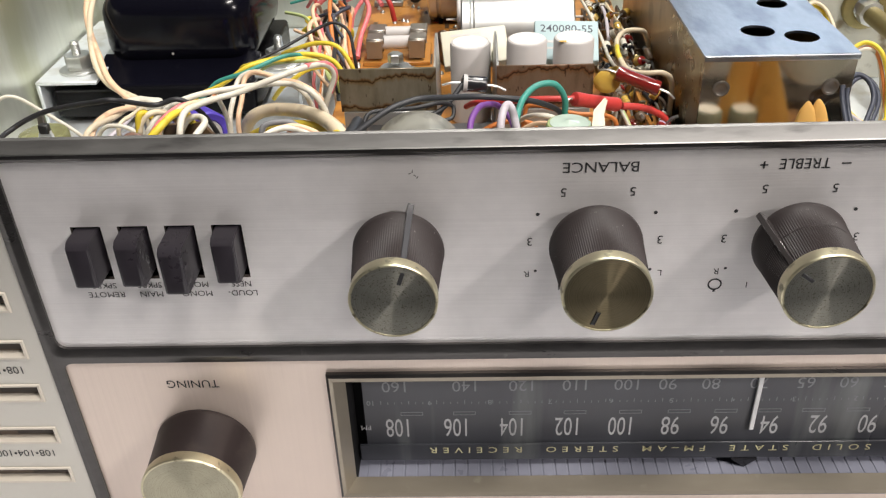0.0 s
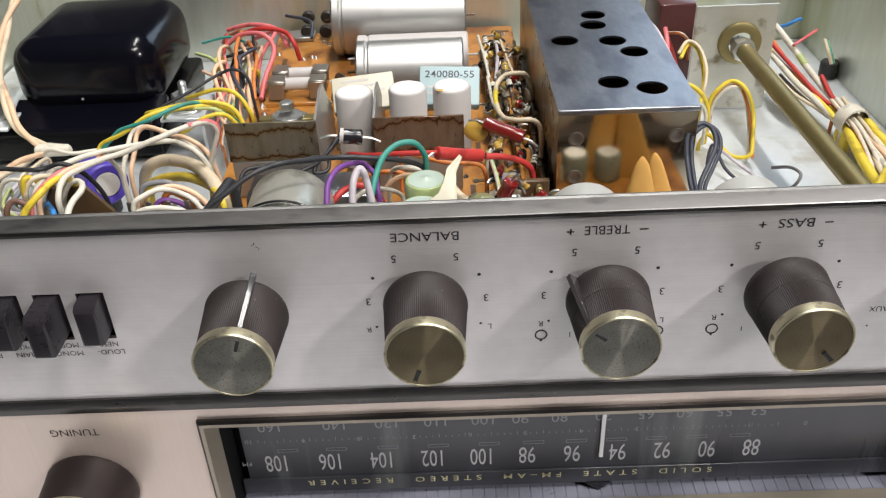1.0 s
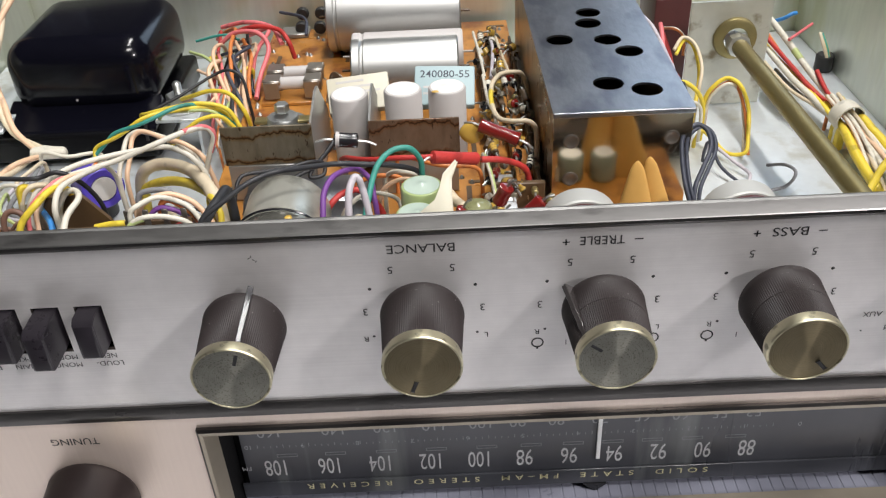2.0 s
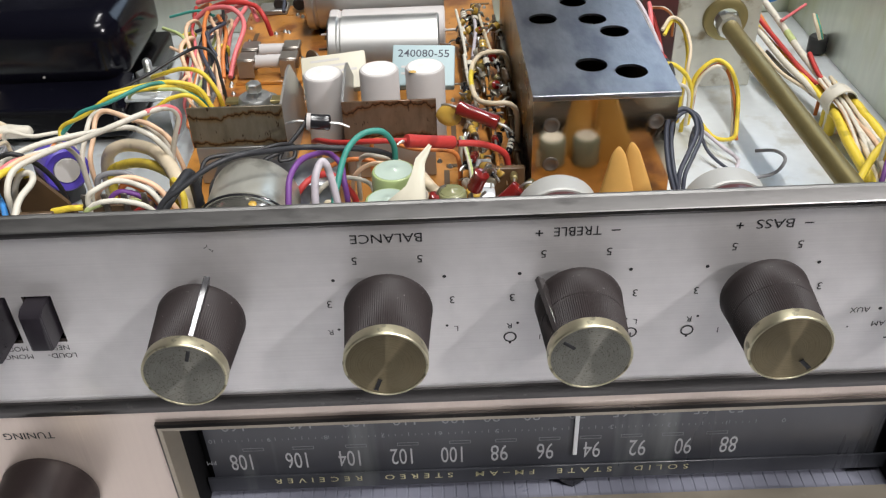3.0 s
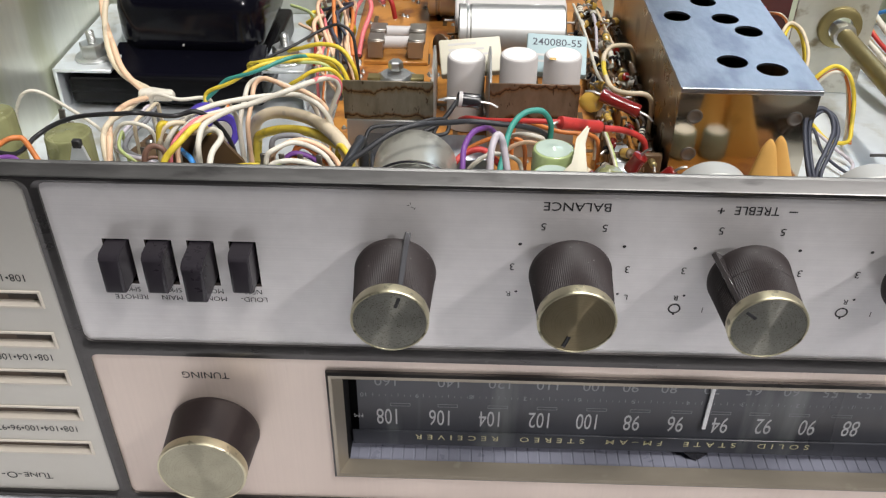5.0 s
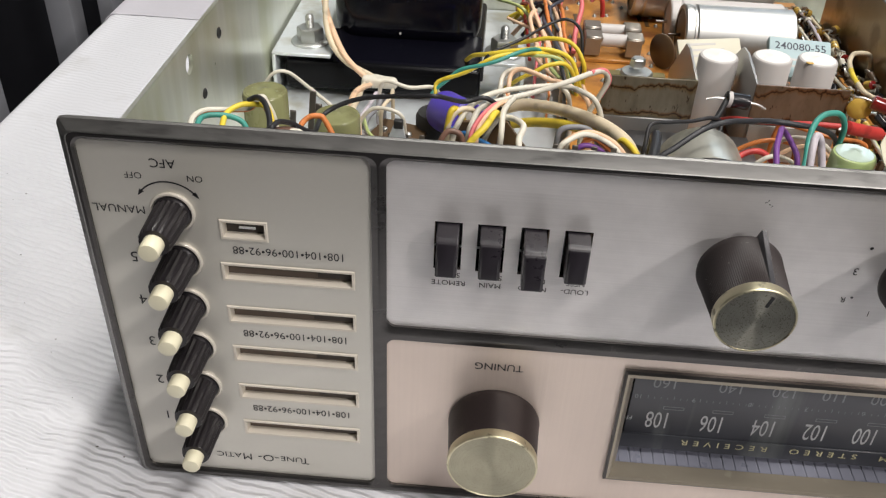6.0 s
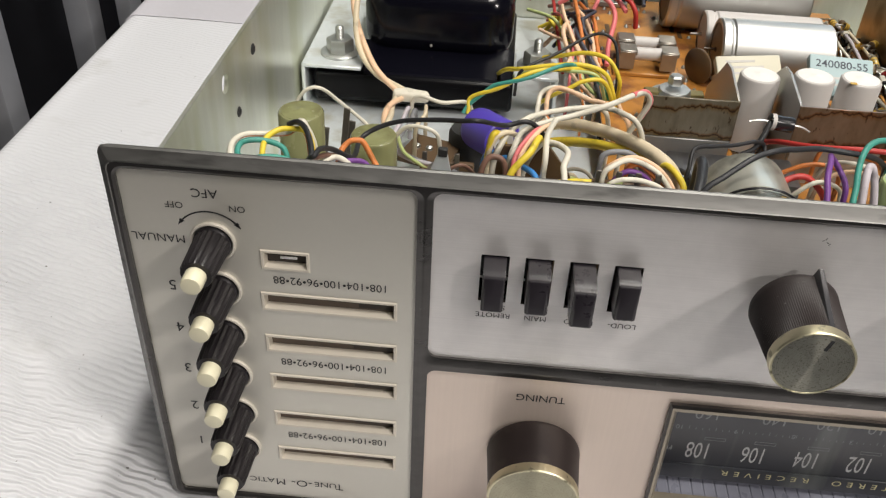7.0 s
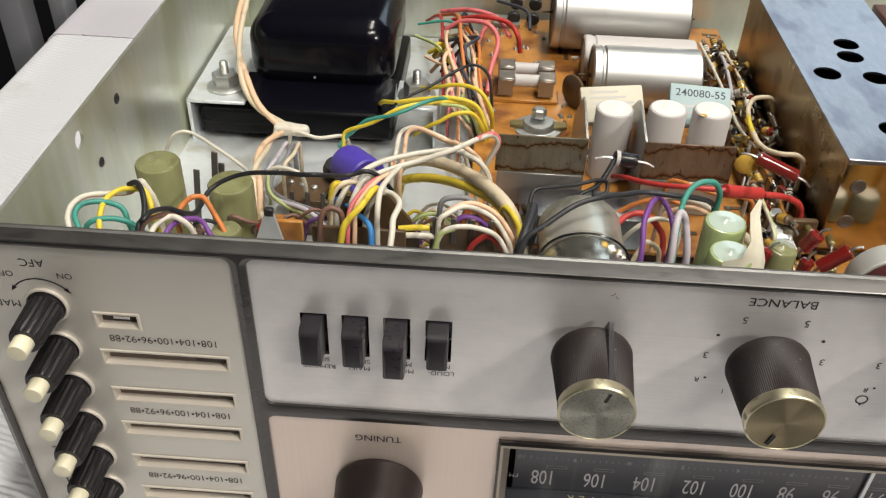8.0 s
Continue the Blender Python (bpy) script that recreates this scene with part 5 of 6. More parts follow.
def paper_leaf():
    """A torn strip that sweeps forward from its curled tip round the two green capacitors."""
    inner = ((247.9, 70.6, 123.5), (243.4, 63, 122.4), (242, 55, 121.2), (240.4, 47, 122.0), (234.7, 36, 123.6), (229, 35, 122.6), (228, 35, 106))
    outer = ((248.8, 70.4, 122.9), (246.4, 61, 121.9), (246.2, 54.5, 119.6), (246.4, 50.2, 117.4), (246.6, 46.3, 114.8), (246.6, 43, 104), (246, 41, 94))
    bm = bmesh.new()
    sheets = []
    for drop in (0, 0.5):
        rows = []
        for p, q in zip(inner, outer):
            rows.append([bm.verts.new(Vector(p).lerp(Vector(q), k / 4) + Vector((0.3 * math.sin(2.3 * k), 0, -drop - 0.5 * math.sin(math.pi * k / 4)))) for k in range(5)])
        for r, s in zip(rows, rows[1:]):
            for k in range(4):
                bm.faces.new((r[k], r[k + 1], s[k + 1], s[k]))
        sheets.append([r[0] for r in rows] + rows[-1][1:] + [r[-1] for r in rows[-2::-1]] + rows[0][3:0:-1])
    bridge(bm, sheets[0], sheets[1])
    bmesh.ops.recalc_face_normals(bm, faces=bm.faces[:])
    part("paper_leaf", bm, PALE_PAPER, receiver, "torn cream waxed paper leaf", sharp=80)


paper_leaf()


def axial(name, a, b, r, material, label, lead=7.0, band=None):
    """Rod-shaped component from a to b with wire leads."""
    a, b = Vector(a), Vector(b)
    n = (b - a).length
    m = Matrix.Translation(a * U) @ (b - a).to_track_quat("X", "Z").to_matrix().to_4x4()
    bm = bmesh.new()
    lathe(bm, [(r * 0.6, 0), (r * 0.95, 0.4), (r, 1.0), (r * 0.94, n * 0.3), (r * 0.94, n * 0.7), (r, n - 1), (r * 0.95, n - 0.4), (r * 0.6, n)], "x", seg=20)
    ob = part(name, bm, material, receiver, label, m)
    bm = bmesh.new()
    tube(bm, [(-lead, 0, -1.5), (-lead * 0.5, 0, -0.2), (1, 0, 0)], 0.5, 6, 4)
    part("lead", bm, SOLDER, ob)
    bm = bmesh.new()
    tube(bm, [(n - 1, 0, 0), (n + lead * 0.5, 0, -0.2), (n + lead, 0, -1.5)], 0.5, 6, 4)
    part("lead", bm, SOLDER, ob)
    if band:
        for q in (0.25, 0.45, 0.65):
            bm = bmesh.new()
            lathe(bm, [(r + 0.06, n * q), (r + 0.06, n * q + 1.3)], "x", seg=20, caps=False)
            part("band", bm, band, ob)
    return ob


diode = axial("diode", (201.4, 107.1, 114.2), (210.9, 107.4, 113.0), 3.1, DIODE, "black epoxy rectifier diode with a white band")
bm = bmesh.new()
lathe(bm, [(3.18, 0.7), (3.18, 2.2)], "x", seg=20, caps=False)
part("band", bm, WHITE_CAP, diode)
axial("resistor", (258.4, 112.8, 114.6), (273.9, 107.3, 110), 2.9, TUBE_RED, "dark red tubular resistor with bright leads", 6)
axial("resistor", (239.6, 84, 117.2), (256.6, 93.6, 110.4), 2.5, WIRES["red"], "red sleeved tubular resistor", 3)
axial("resistor", (262, 56, 114), (265, 55, 121), 2.7, TUBE_RED, "small red glass resistor with white ends", 4)
axial("resistor", (263, 54, 100), (264, 54, 110.5), 2.5, TUBE_RED, "small red glass resistor with white ends", 4)
axial("resistor", (268.5, 54, 107), (277, 54, 115.5), 2.8, TUBE_RED, "small red glass resistor with white ends", 4)
axial("resistor", (247.3, 54, 107), (250, 54, 114), 2.3, TUBE_RED, "small red glass resistor with white ends", 4)

bm = bmesh.new()
bmesh.ops.create_icosphere(bm, subdivisions=2, radius=1)
bm.transform(Matrix.Translation((255.4, 114, 110.5)) @ Matrix.Rotation(radians(25), 4, "Y") @ Matrix.Diagonal((5.2, 1.4, 4.6, 1)))
part("disc_capacitor", bm, AMBER, receiver, "amber dipped disc capacitor")


def tuning_shaft():
    m = Matrix.Translation(Vector((391, 210, 101)) * U) @ Vector((5.0, -172, -2)).to_track_quat("Z", "Y").to_matrix().to_4x4()
    bm = bmesh.new()
    lathe(bm, [(2.8, 0), (4.1, 0.4), (4.1, 171), (3.0, 172)], "z", seg=28)
    ob = part("selector_shaft", bm, SHAFT, receiver, "long dull brass selector shaft", m)
    bm = bmesh.new()
    lathe(bm, [(2, -10), (4.2, -10), (4.2, -4), (5.8, -3.4), (5.8, 1.5), (4, 2)], "z", seg=8)
    part("coupling", bm, STEEL, ob)
    bm = bmesh.new()
    plate_with_holes(bm, [(368, 66), (408, 66), (408, 121), (368, 121)], [circle(391, 102, 6)], 218, 219.4)
    bracket = part("shaft_bracket", bm, BRACKET, receiver, "grey steel shaft bracket with brass bush")
    bm = bmesh.new()
    lathe(bm, [(6, 215.2), (8.6, 215.0), (10.4, 215.8), (10.8, 216.8), (10.8, 218)], "y", (391, 0, 102), 32, caps=False)
    part("bush", bm, SHAFT, bracket)


tuning_shaft()

bm = bmesh.new()
lathe(bm, [(4.4, 65.5), (4.9, 66.5), (4.9, 74), (4.1, 75), (2, 75)], "z", (455.5, 254, 0), 28)
part("plug", bm, RUBBER, receiver, "black rubber plug on the chassis floor")

# white tie round the wire bundle
bm = bmesh.new()
lathe(bm, [(6.4, -3.8), (7.0, -3.6), (7.2, 0), (7.0, 3.6), (6.4, 3.8), (6.2, 0)], "z", seg=28, caps=False)
part("cable_tie", bm, WIRES["white"], receiver, "white tape tie round coloured wires", Matrix.Translation(Vector((431, 167, 82)) * U) @ Vector((-10, 62, 4)).to_track_quat("Z", "Y").to_matrix().to_4x4())

# terminal boards and small brackets behind the lip
for x0, x1, y0, z1, material, label in ((70, 92, 108, 84, BROWN_BOARD, "brown phenolic terminal board on the floor"),
                                        (133, 156, 57, 112.5, BROWN_BOARD, "brown phenolic switch wafer"), (290, 300, 70, 90, PALE_PAPER, "pale waxed block")):
    bm = bmesh.new()
    box(bm, x0, x1, y0, y0 + 2.2, 65.6, z1, 0.3, 1)
    ob = part("terminal_board", bm, material, receiver, label)
    k = x0 + 1
    while k < x1 - 2:
        bm = bmesh.new()
        box(bm, k, k + 2.0, y0 - 1.0, y0 - 0.2, z1 - 6, z1 + 5, 0.2, 1)
        part("solder_tag", bm, TARNISH, ob)
        k += 6.5
bm = bmesh.new()
a = [bm.verts.new(p) for p in ((77.0, 29, 118), (88.8, 30.5, 118), (85.6, 29, 136.0), (83.2, 29, 136.0))]
b = [bm.verts.new((p.co.x, p.co.y + 1.2, p.co.z)) for p in a]
bm.faces.new(a), bm.faces.new(b), bridge(bm, a, b)
tab = part("metal_tab", bm, FLOOR_STEEL, receiver, "bent pointed steel tab")
bm = bmesh.new()
box(bm, 83.0, 85.8, 28.6, 30.6, 134.2, 137.0, 0.3, 1)
part("tip", bm, RUBBER, tab, "black dipped tip")
bm = bmesh.new()
box(bm, 72, 87, 60, 62, 66, 109, 0.4, 1)
part("terminal_board", bm, PCB, receiver, "upright orange phenolic board beside a steel tab")
bm = bmesh.new()
box(bm, 166, 214, 88, 108, 83.4, 98, 1, 2)
part("choke_core", bm, TIN, receiver, "grey steel-cased choke block")
bm = bmesh.new()
box(bm, 262, 283, 96, 98.5, 83.4, 97, 0.4, 1)
part("tag_strip", bm, BROWN_BOARD, receiver, "brown tag strip with tarnished lugs")
for x, z1, material in ((263.6, 90, BROWN_BOARD), (273, 92, PCB), (281.4, 91, BROWN_BOARD)):
    bm = bmesh.new()
    box(bm, x, x + 1.5, 101, 262, 83.4, z1, 0.2, 1)
    strip = part("tag_strip", bm, material, receiver, "upright phenolic tag strip along the shield box")
    bm = bmesh.new()
    rl = random.Random(int(x))
    for k in range(15):
        q, w, t = 104 + 10.2 * k + rl.uniform(-3.5, 3.5), rl.uniform(0.8, 1.8), rl.uniform(-0.5, 1.4)
        box(bm, x - 0.5, x + 2.0, q, q + w, z1 - 5, z1 + t, 0.2, 1)
    tagged(part("solder_lug", bm, RUST_PLATE, strip), kind="stuff")
rnd = random.Random(11)
for k in range(90):
    x, y = rnd.uniform(262, 283), rnd.uniform(60, 258)
    a = Vector((x, y, rnd.uniform(88, 100)))
    b = a + Vector((rnd.uniform(-3, 3), rnd.uniform(-9, 9), rnd.uniform(-3, 3)))
    axial("resistor", a, b, rnd.uniform(1.3, 2.2), rnd.choice((BROWN_BOARD, BROWN_BOARD, TUBE_RED, DIODE, DIODE, AMBER, SHAFT, RUST_PLATE)), "small banded resistor", 4, rnd.choice((None, AMBER, WIRES["white"])))


bm = bmesh.new()
lathe(bm, [(5, 66), (8.5, 66), (8.5, 82), (7.5, 84), (3, 84)], "z", (88, 138, 0), 28)
part("rubber_mount", bm, RUBBER, receiver, "round black rubber mount on the chassis floor")
bm = bmesh.new()
lathe(bm, [(6, 62), (11, 62), (11.5, 63), (11.5, 78), (10.5, 79), (4, 79)], "y", (432, 0, 90), 36)
part("switch_wafer", bm, BROWN_BOARD, receiver, "round brown switch body by the chassis wall")


# ---- wires ----
TRACERS = {"white": (None, "orange", None, "yellow", None, "lime"), "yellow": ("green", None, "white"), "peach": ("white", None), "orange": (None, "white"), "green": (None, "yellow"), "red": (None, None, "white")}


def wire(colour, r, *points, dive=(0, 1)):
    """A hook-up wire through the given bends; both ends dive down among the parts. Many carry a tracer stripe of a second colour."""
    p = [Vector(q) for q in points]
    for put in dive:
        end, way = (p[-1], (p[-1] - p[-2]).normalized()) if put else (p[0], (p[0] - p[1]).normalized())
        if end.z > 72 and end.y < 190:
            for q in (end + Vector((way.x * 3.5, way.y * 2 + 0.5, min(way.z * 4, 0) - 4.5)), end + Vector((way.x * 4, way.y * 2 + 1.0, min(way.z * 5, 0) - 18))):
                q.x, q.y, q.z = min(max(q.x, 8), 456), max(q.y, 10), max(q.z, 67)
                p.insert(len(p) if put else 0, q)
    bm = bmesh.new()
    tube(bm, p, r * (0.57 if r < 2.3 else 0.68), 10, 7)
    choice = TRACERS.get(colour, (None,))
    stripe = choice[int(points[0][0] * 7 + points[0][1] * 3) % len(choice)]
    if r > 1.75:
        stripe = None
    if stripe:
        bm.faces.ensure_lookup_table()
        for k, f in enumerate(bm.faces):
            if len(f.verts) == 4 and k % 10 in (1, 2):
                f.material_index = 1
    return part("wire", bm, [WIRES[colour]] + ([WIRES[stripe]] if stripe else []), receiver, colour + " insulated hook-up wire" + (" with " + stripe + " tracer stripe" if stripe else ""), sharp=60)


def twisted_pair(a, b, r, *points):
    """Two wires twisted round each other along one run."""
    run = smooth_path(points, 6)
    for colour, turn in ((a, 0.0), (b, math.pi)):
        bm = bmesh.new()
        tube(bm, [q + Vector((r * math.cos(turn + k * 0.33), 0.4 * r * math.sin(turn + k * 0.33), r * 0.8 * math.sin(turn + k * 0.33))) for k, q in enumerate(run)], r, 10, 3)
        part("wire", bm, WIRES[colour], receiver, colour + " wire twisted with its twin", sharp=60)


twisted_pair("peach", "cream", 1.45, (31, 236, 134), (29, 222, 125), (28, 205, 112), (32, 192, 97), (41, 178, 89), (56, 168, 83))
twisted_pair("peach", "cream", 1.3, (54, 164, 82), (53, 145, 87), (54, 126, 91), (57, 110, 92), (60, 100, 84), (62, 98, 74))

# scraps on the tray near the lip
bm = bmesh.new()
box(bm, 66, 76, 86, 95, 84, 86, 0.3, 1)
part("circuit_board", bm, PCB, receiver, "small orange phenolic board on the tray")
axial("resistor", (79.0, 40, 122), (76.2, 40, 111), 2.2, TUBE_RED, "small red glass resistor by a steel tab", 4)
bm = bmesh.new()
box(bm, 62, 84, 116, 138, 76, 78, 0.3, 1, Matrix.Translation((72, 129, 77)) @ Matrix.Rotation(radians(-18), 4, "Z") @ Matrix.Translation((-72, -129, -77)))
strip = part("tag_board", bm, BROWN_BOARD, receiver, "brown phenolic tag board with solder eyelets")
for x, y in ((66.5, 129.5), (72, 128), (77.5, 126)):
    bm = bmesh.new()
    lathe(bm, [(1.7, 78), (1.5, 79), (0.6, 79.6)], "z", (x, y, 0), 14)
    part("eyelet", bm, SOLDER, strip)
for x in (296.4, 310):
    upright_can(x, 70, 83.4, 95.6, 5.4, GLASSY, WHITE_TOP, "short pale upright capacitor beside the paper cones")
for k in range(4):
    bm = bmesh.new()
    box(bm, 264, 271, 79 + 7 * k, 85.4 + 7 * k, 83.4, 95.6, 0.8, 2)
    part("terminal_block", bm, FLOOR_STEEL, receiver, "pale grey terminal block cell")
axial("resistor", (243, 82, 104), (253, 67, 103), 2.0, WIRES["cream"], "cream ceramic rod resistor", 5)
bm = bmesh.new()
bmesh.ops.create_icosphere(bm, subdivisions=3, radius=4.2)
for v in bm.verts:
    v.co *= 1 + 0.3 * noise.noise(v.co * 0.5)
bm.transform(Matrix.Translation((168, 44, 108)) @ Matrix.Diagonal((1.1, 0.8, 0.9, 1)))
part("solder_blob", bm, SOLDER, receiver, "bright lump of solder by the volume control")


# small hardware on the tray
for x, y, z1 in ((28.4, 112, 94), (36.2, 112, 103.4), (38.6, 113.5, 97)):
    bm = bmesh.new()
    box(bm, x - 1.3, x + 1.3, y - 0.4, y + 0.4, 65.4, z1, 0.2, 1, Matrix.Translation((x, y, 65)) @ Matrix.Rotation(radians(6), 4, "Y") @ Matrix.Translation((-x, -y, -65)))
    part("solder_tag", bm, TARNISH, receiver, "dark tarnished upright solder tag")
bm = bmesh.new()
box(bm, 51, 68, 164, 170, 80, 85.0, 1.8, 3)
bmesh.ops.subdivide_edges(bm, edges=bm.edges[:], cuts=2, use_grid_fill=True)
for v in bm.verts:
    v.co += Vector((0.5, 0.7, 0.7)) * noise.noise(v.co * 0.22)
part("tape_wrap", bm, WIRES["white"], receiver, "crumpled white tape wrapped round a wire joint", sharp=70)
bm = bmesh.new()
lathe(bm, [(1.0, -1.6), (7.4, -1.3), (8.6, -0.5), (8.6, 0.5), (7.4, 1.3), (1.0, 1.6)], "x", seg=28)
part("disc_capacitor", bm, BROWN_BOARD, receiver, "brown disc capacitor standing beside the fuses", at(193.5, 203, 91.5, 0, 0, 35))

bm = bmesh.new()
box(bm, 152, 168, 292, 305, 83.4, 86, 0.4, 1)
beads = part("bead_bracket", bm, PALE_STEEL, receiver, "pale steel bracket carrying black rubber beads")
for x, y, z in ((164, 297, 88), (175, 296, 88), (165, 301, 95), (176, 300.5, 95)):
    bm = bmesh.new()
    lathe(bm, [(0.8, -2.2), (3.0, -2.0), (3.7, -1.0), (3.7, 1.0), (3.0, 2.0), (0.8, 2.2)], "y", (x, y, z), 24)
    part("bead", bm, RUBBER, beads, "round black rubber bead")

# leads between the transformer and the board
rnd = random.Random(23)
for k in range(24):
    colour = rnd.choice(("pink", "red", "orange", "peach", "white", "black", "yellow", "lime", "brown", "peach", "slate", "grey"))
    y0, y1 = rnd.uniform(225, 300), rnd.uniform(165, 235)
    x0 = rnd.uniform(126, 146)
    top = rnd.uniform(88, 101)
    wire(colour, rnd.uniform(1.3, 2.0), (x0 - rnd.uniform(4, 16), y0, rnd.uniform(80, 92)), (x0 + rnd.uniform(-4, 4), y0 * 0.75 + y1 * 0.25, top), (x0 + rnd.uniform(-4, 6), y0 * 0.4 + y1 * 0.6, top + rnd.uniform(-5, 3)),
         (x0 + rnd.uniform(0, 14), y1, 84))

# loose ends lying on the tray behind the switches
rnd = random.Random(31)
for k in range(12):
    colour = rnd.choice(("lime", "yellow", "white", "cream", "green", "brown", "orange"))
    x, y = rnd.uniform(116, 124), rnd.uniform(84, 112)
    wire(colour, 1.4, (x, y, 72 + rnd.uniform(0, 6)), (x + 7, y + rnd.uniform(-3, 3), 76 + rnd.uniform(0, 8)), (x + 15, y + rnd.uniform(-4, 4), 76 + rnd.uniform(0, 8)), (x + 22, y + rnd.uniform(-3, 3), 72))

# the loom beside the shaft, above and below its tie
wire("yellow", 2.2, (413, 243, 91), (416, 222, 88), (422, 195, 84), (426, 170, 80))
wire("white", 2.3, (413, 231, 90), (417, 203, 86), (423, 184, 82), (427, 168, 79))
wire("cream", 1.6, (411, 225, 85), (415, 199, 82), (423, 182, 80), (427, 169, 78))
wire("ash", 1.6, (417, 224, 81), (420, 205, 79), (425, 183, 78), (429, 171, 77))
wire("white", 2.5, (420, 256, 97.4), (422, 250, 95.9), (426, 230, 90.2), (427.7, 216, 87), (431, 200, 82.6), (432, 180, 81))
wire("red", 2.0, (413, 233, 95), (416, 223, 92), (419, 206, 89), (424, 190, 84), (430, 178, 81))
wire("red", 2.0, (431, 207, 87), (431, 192, 83), (433, 181, 81))
wire("lime", 2.7, (426.4, 227, 89.6), (427.3, 219, 87.8), dive=())
wire("orange", 1.6, (416, 240, 94), (418, 220, 90), (422, 203, 86), (428, 183, 81))
wire("pink", 1.4, (441, 246, 96), (431, 237, 95), (424, 231, 94))
wire("blue", 1.8, (424, 254, 95.4), (427, 250, 98.2), (431.1, 250, 100.5), (434, 252, 100), dive=())
wire("yellow", 3.4, (428, 161, 79), (426, 142, 77), (426, 129, 75), (426, 115, 73))
wire("white", 2.2, (431, 161, 80), (433, 140, 78), (433, 119, 75))
wire("peach", 2.0, (432, 161, 81), (434, 147, 80), (435, 136, 79), (436, 127, 76))
wire("yellow", 3.2, (437, 164, 82), (438, 155, 81), (440, 144, 79), (441, 138, 76))
wire("cream", 1.8, (433, 160, 79), (431, 138, 77), (429, 118, 74))
wire("white", 1.6, (436, 162, 81), (437, 143, 79), (439, 131, 76))
wire("yellow", 2.4, (415, 103, 81), (424, 114, 85), (430, 119, 88), (434, 123, 89))
wire("violet", 1.8, (424, 103, 81), (428, 110, 85), (432, 115, 89))
wire("cream", 1.6, (448, 250, 89), (448, 243, 85), (450, 240, 79))
wire("yellow", 1.5, (450, 251, 88), (450, 243, 84), (451, 240, 79))

for colour, r, dx, dz in (("yellow", 2.2, -3.2, -2), ("white", 1.9, -1.0, 2.2), ("cream", 1.7, 1.6, 2.6), ("yellow", 2.2, 3.6, 0), ("cream", 1.8, 1.0, -2.6), ("peach", 1.7, -3.0, 1.6), ("white", 2.0, 0.6, 0.2), ("lime", 1.6, 3.4, -2.6)):
    wire(colour, r, (430.2 + dx * 1.1, 182, 83.8 + dz), (430.6 + dx, 173, 82.8 + dz), (431.2 + dx, 166, 82 + dz), (432 + dx, 156, 80.6 + dz), (433 + dx * 1.5, 140, 77 + dz * 0.7), (434 + dx * 2.2, 126, 72 + dz * 0.4), dive=())

# dark coil former and dull leads behind the shield box
bm = bmesh.new()
box(bm, 357, 376, 246, 282, 65.5, 113, 1.2, 2)
part("coil_former", bm, WAFER, receiver, "dark red-brown coil former behind the shaft bracket")
wire("ash", 2.2, (343, 262, 96), (343, 250, 108), (347, 236, 107), (350.5, 222, 105), (352, 205, 100), (352.6, 196, 90), dive=())
wire("white", 1.9, (346, 256, 98), (347.6, 240, 106), (351, 228, 104), (353.6, 214, 99), (354, 206, 88), dive=())
wire("lilac", 1.8, (349, 248, 106), (353, 236, 104), (355.4, 224, 100), (354.4, 200, 100), (353.4, 188, 101), (352.6, 178, 96), dive=())
wire("pink", 2.0, (358, 236, 104), (357.4, 230, 102.8), (356.7, 222, 98.3), (356.4, 215, 93), dive=())
wire("red", 2.0, (350, 186, 103.4), (351.5, 182, 102.3), (353.4, 177, 100.8), dive=())
wire("black", 1.6, (353.4, 177, 100.8), (355, 173, 99.6), (356, 170, 96), dive=())
wire("orange", 1.4, (361, 240, 100), (364, 228, 104), (368, 226, 100), (369, 227, 90), dive=())

# short dark jumpers among the parts behind the rim
rnd = random.Random(59)
for k in range(16):
    colour = rnd.choice(("black", "grey", "brown", "black", "violet", "grey", "brown"))
    x, y, z = rnd.uniform(14, 150), rnd.uniform(72, 86), rnd.uniform(88, 97)
    s = rnd.uniform(-1, 1)
    wire(colour, rnd.uniform(1.2, 1.7), (x, y, z - 6), (x + 3, y - 2 + s, z + rnd.uniform(1, 5)), (x + 9, y + 3 * s, z + rnd.uniform(2, 6)), (x + 15, y + 2 + s, z - 2))
wire("white", 1.65, (21.6, 24, 129.6), (20, 28, 131), (19.4, 34, 131.1), (21.5, 40, 130.2), (28.7, 43, 129.3), (34.1, 44, 129.6), (37, 45, 131.5))
wire("green", 1.6, (24.6, 24, 129.8), (22.2, 28, 131.1), (22.7, 33, 131.6), (27.9, 36, 130.9), (34, 36, 128.9), (36.2, 34, 124.3))
wire("green", 1.6, (27.8, 28, 129.1), (33.4, 30, 128.9), (38.6, 30, 127.5), (42.7, 28, 126.4))
wire("yellow", 1.65, (30.3, 26, 128.1), (28.8, 32, 129.8), (28.6, 38, 130.7), (31.4, 42, 131.5), (34.9, 43, 131.7), (40, 42, 131.9), (42.1, 40, 129.6), (43.1, 38, 126.5))
wire("black", 1.6, (34.3, 44, 132.6), (37.3, 43, 134.4), (41, 38, 135.4), (43.8, 32, 134.2), (45.4, 26, 133.2), (45.1, 22, 132.8), dive=(1,))
wire("white", 1.9, (36.6, 46, 132.2), (38.4, 44.8, 133.6), (39.6, 44.2, 132.6), dive=(1,))
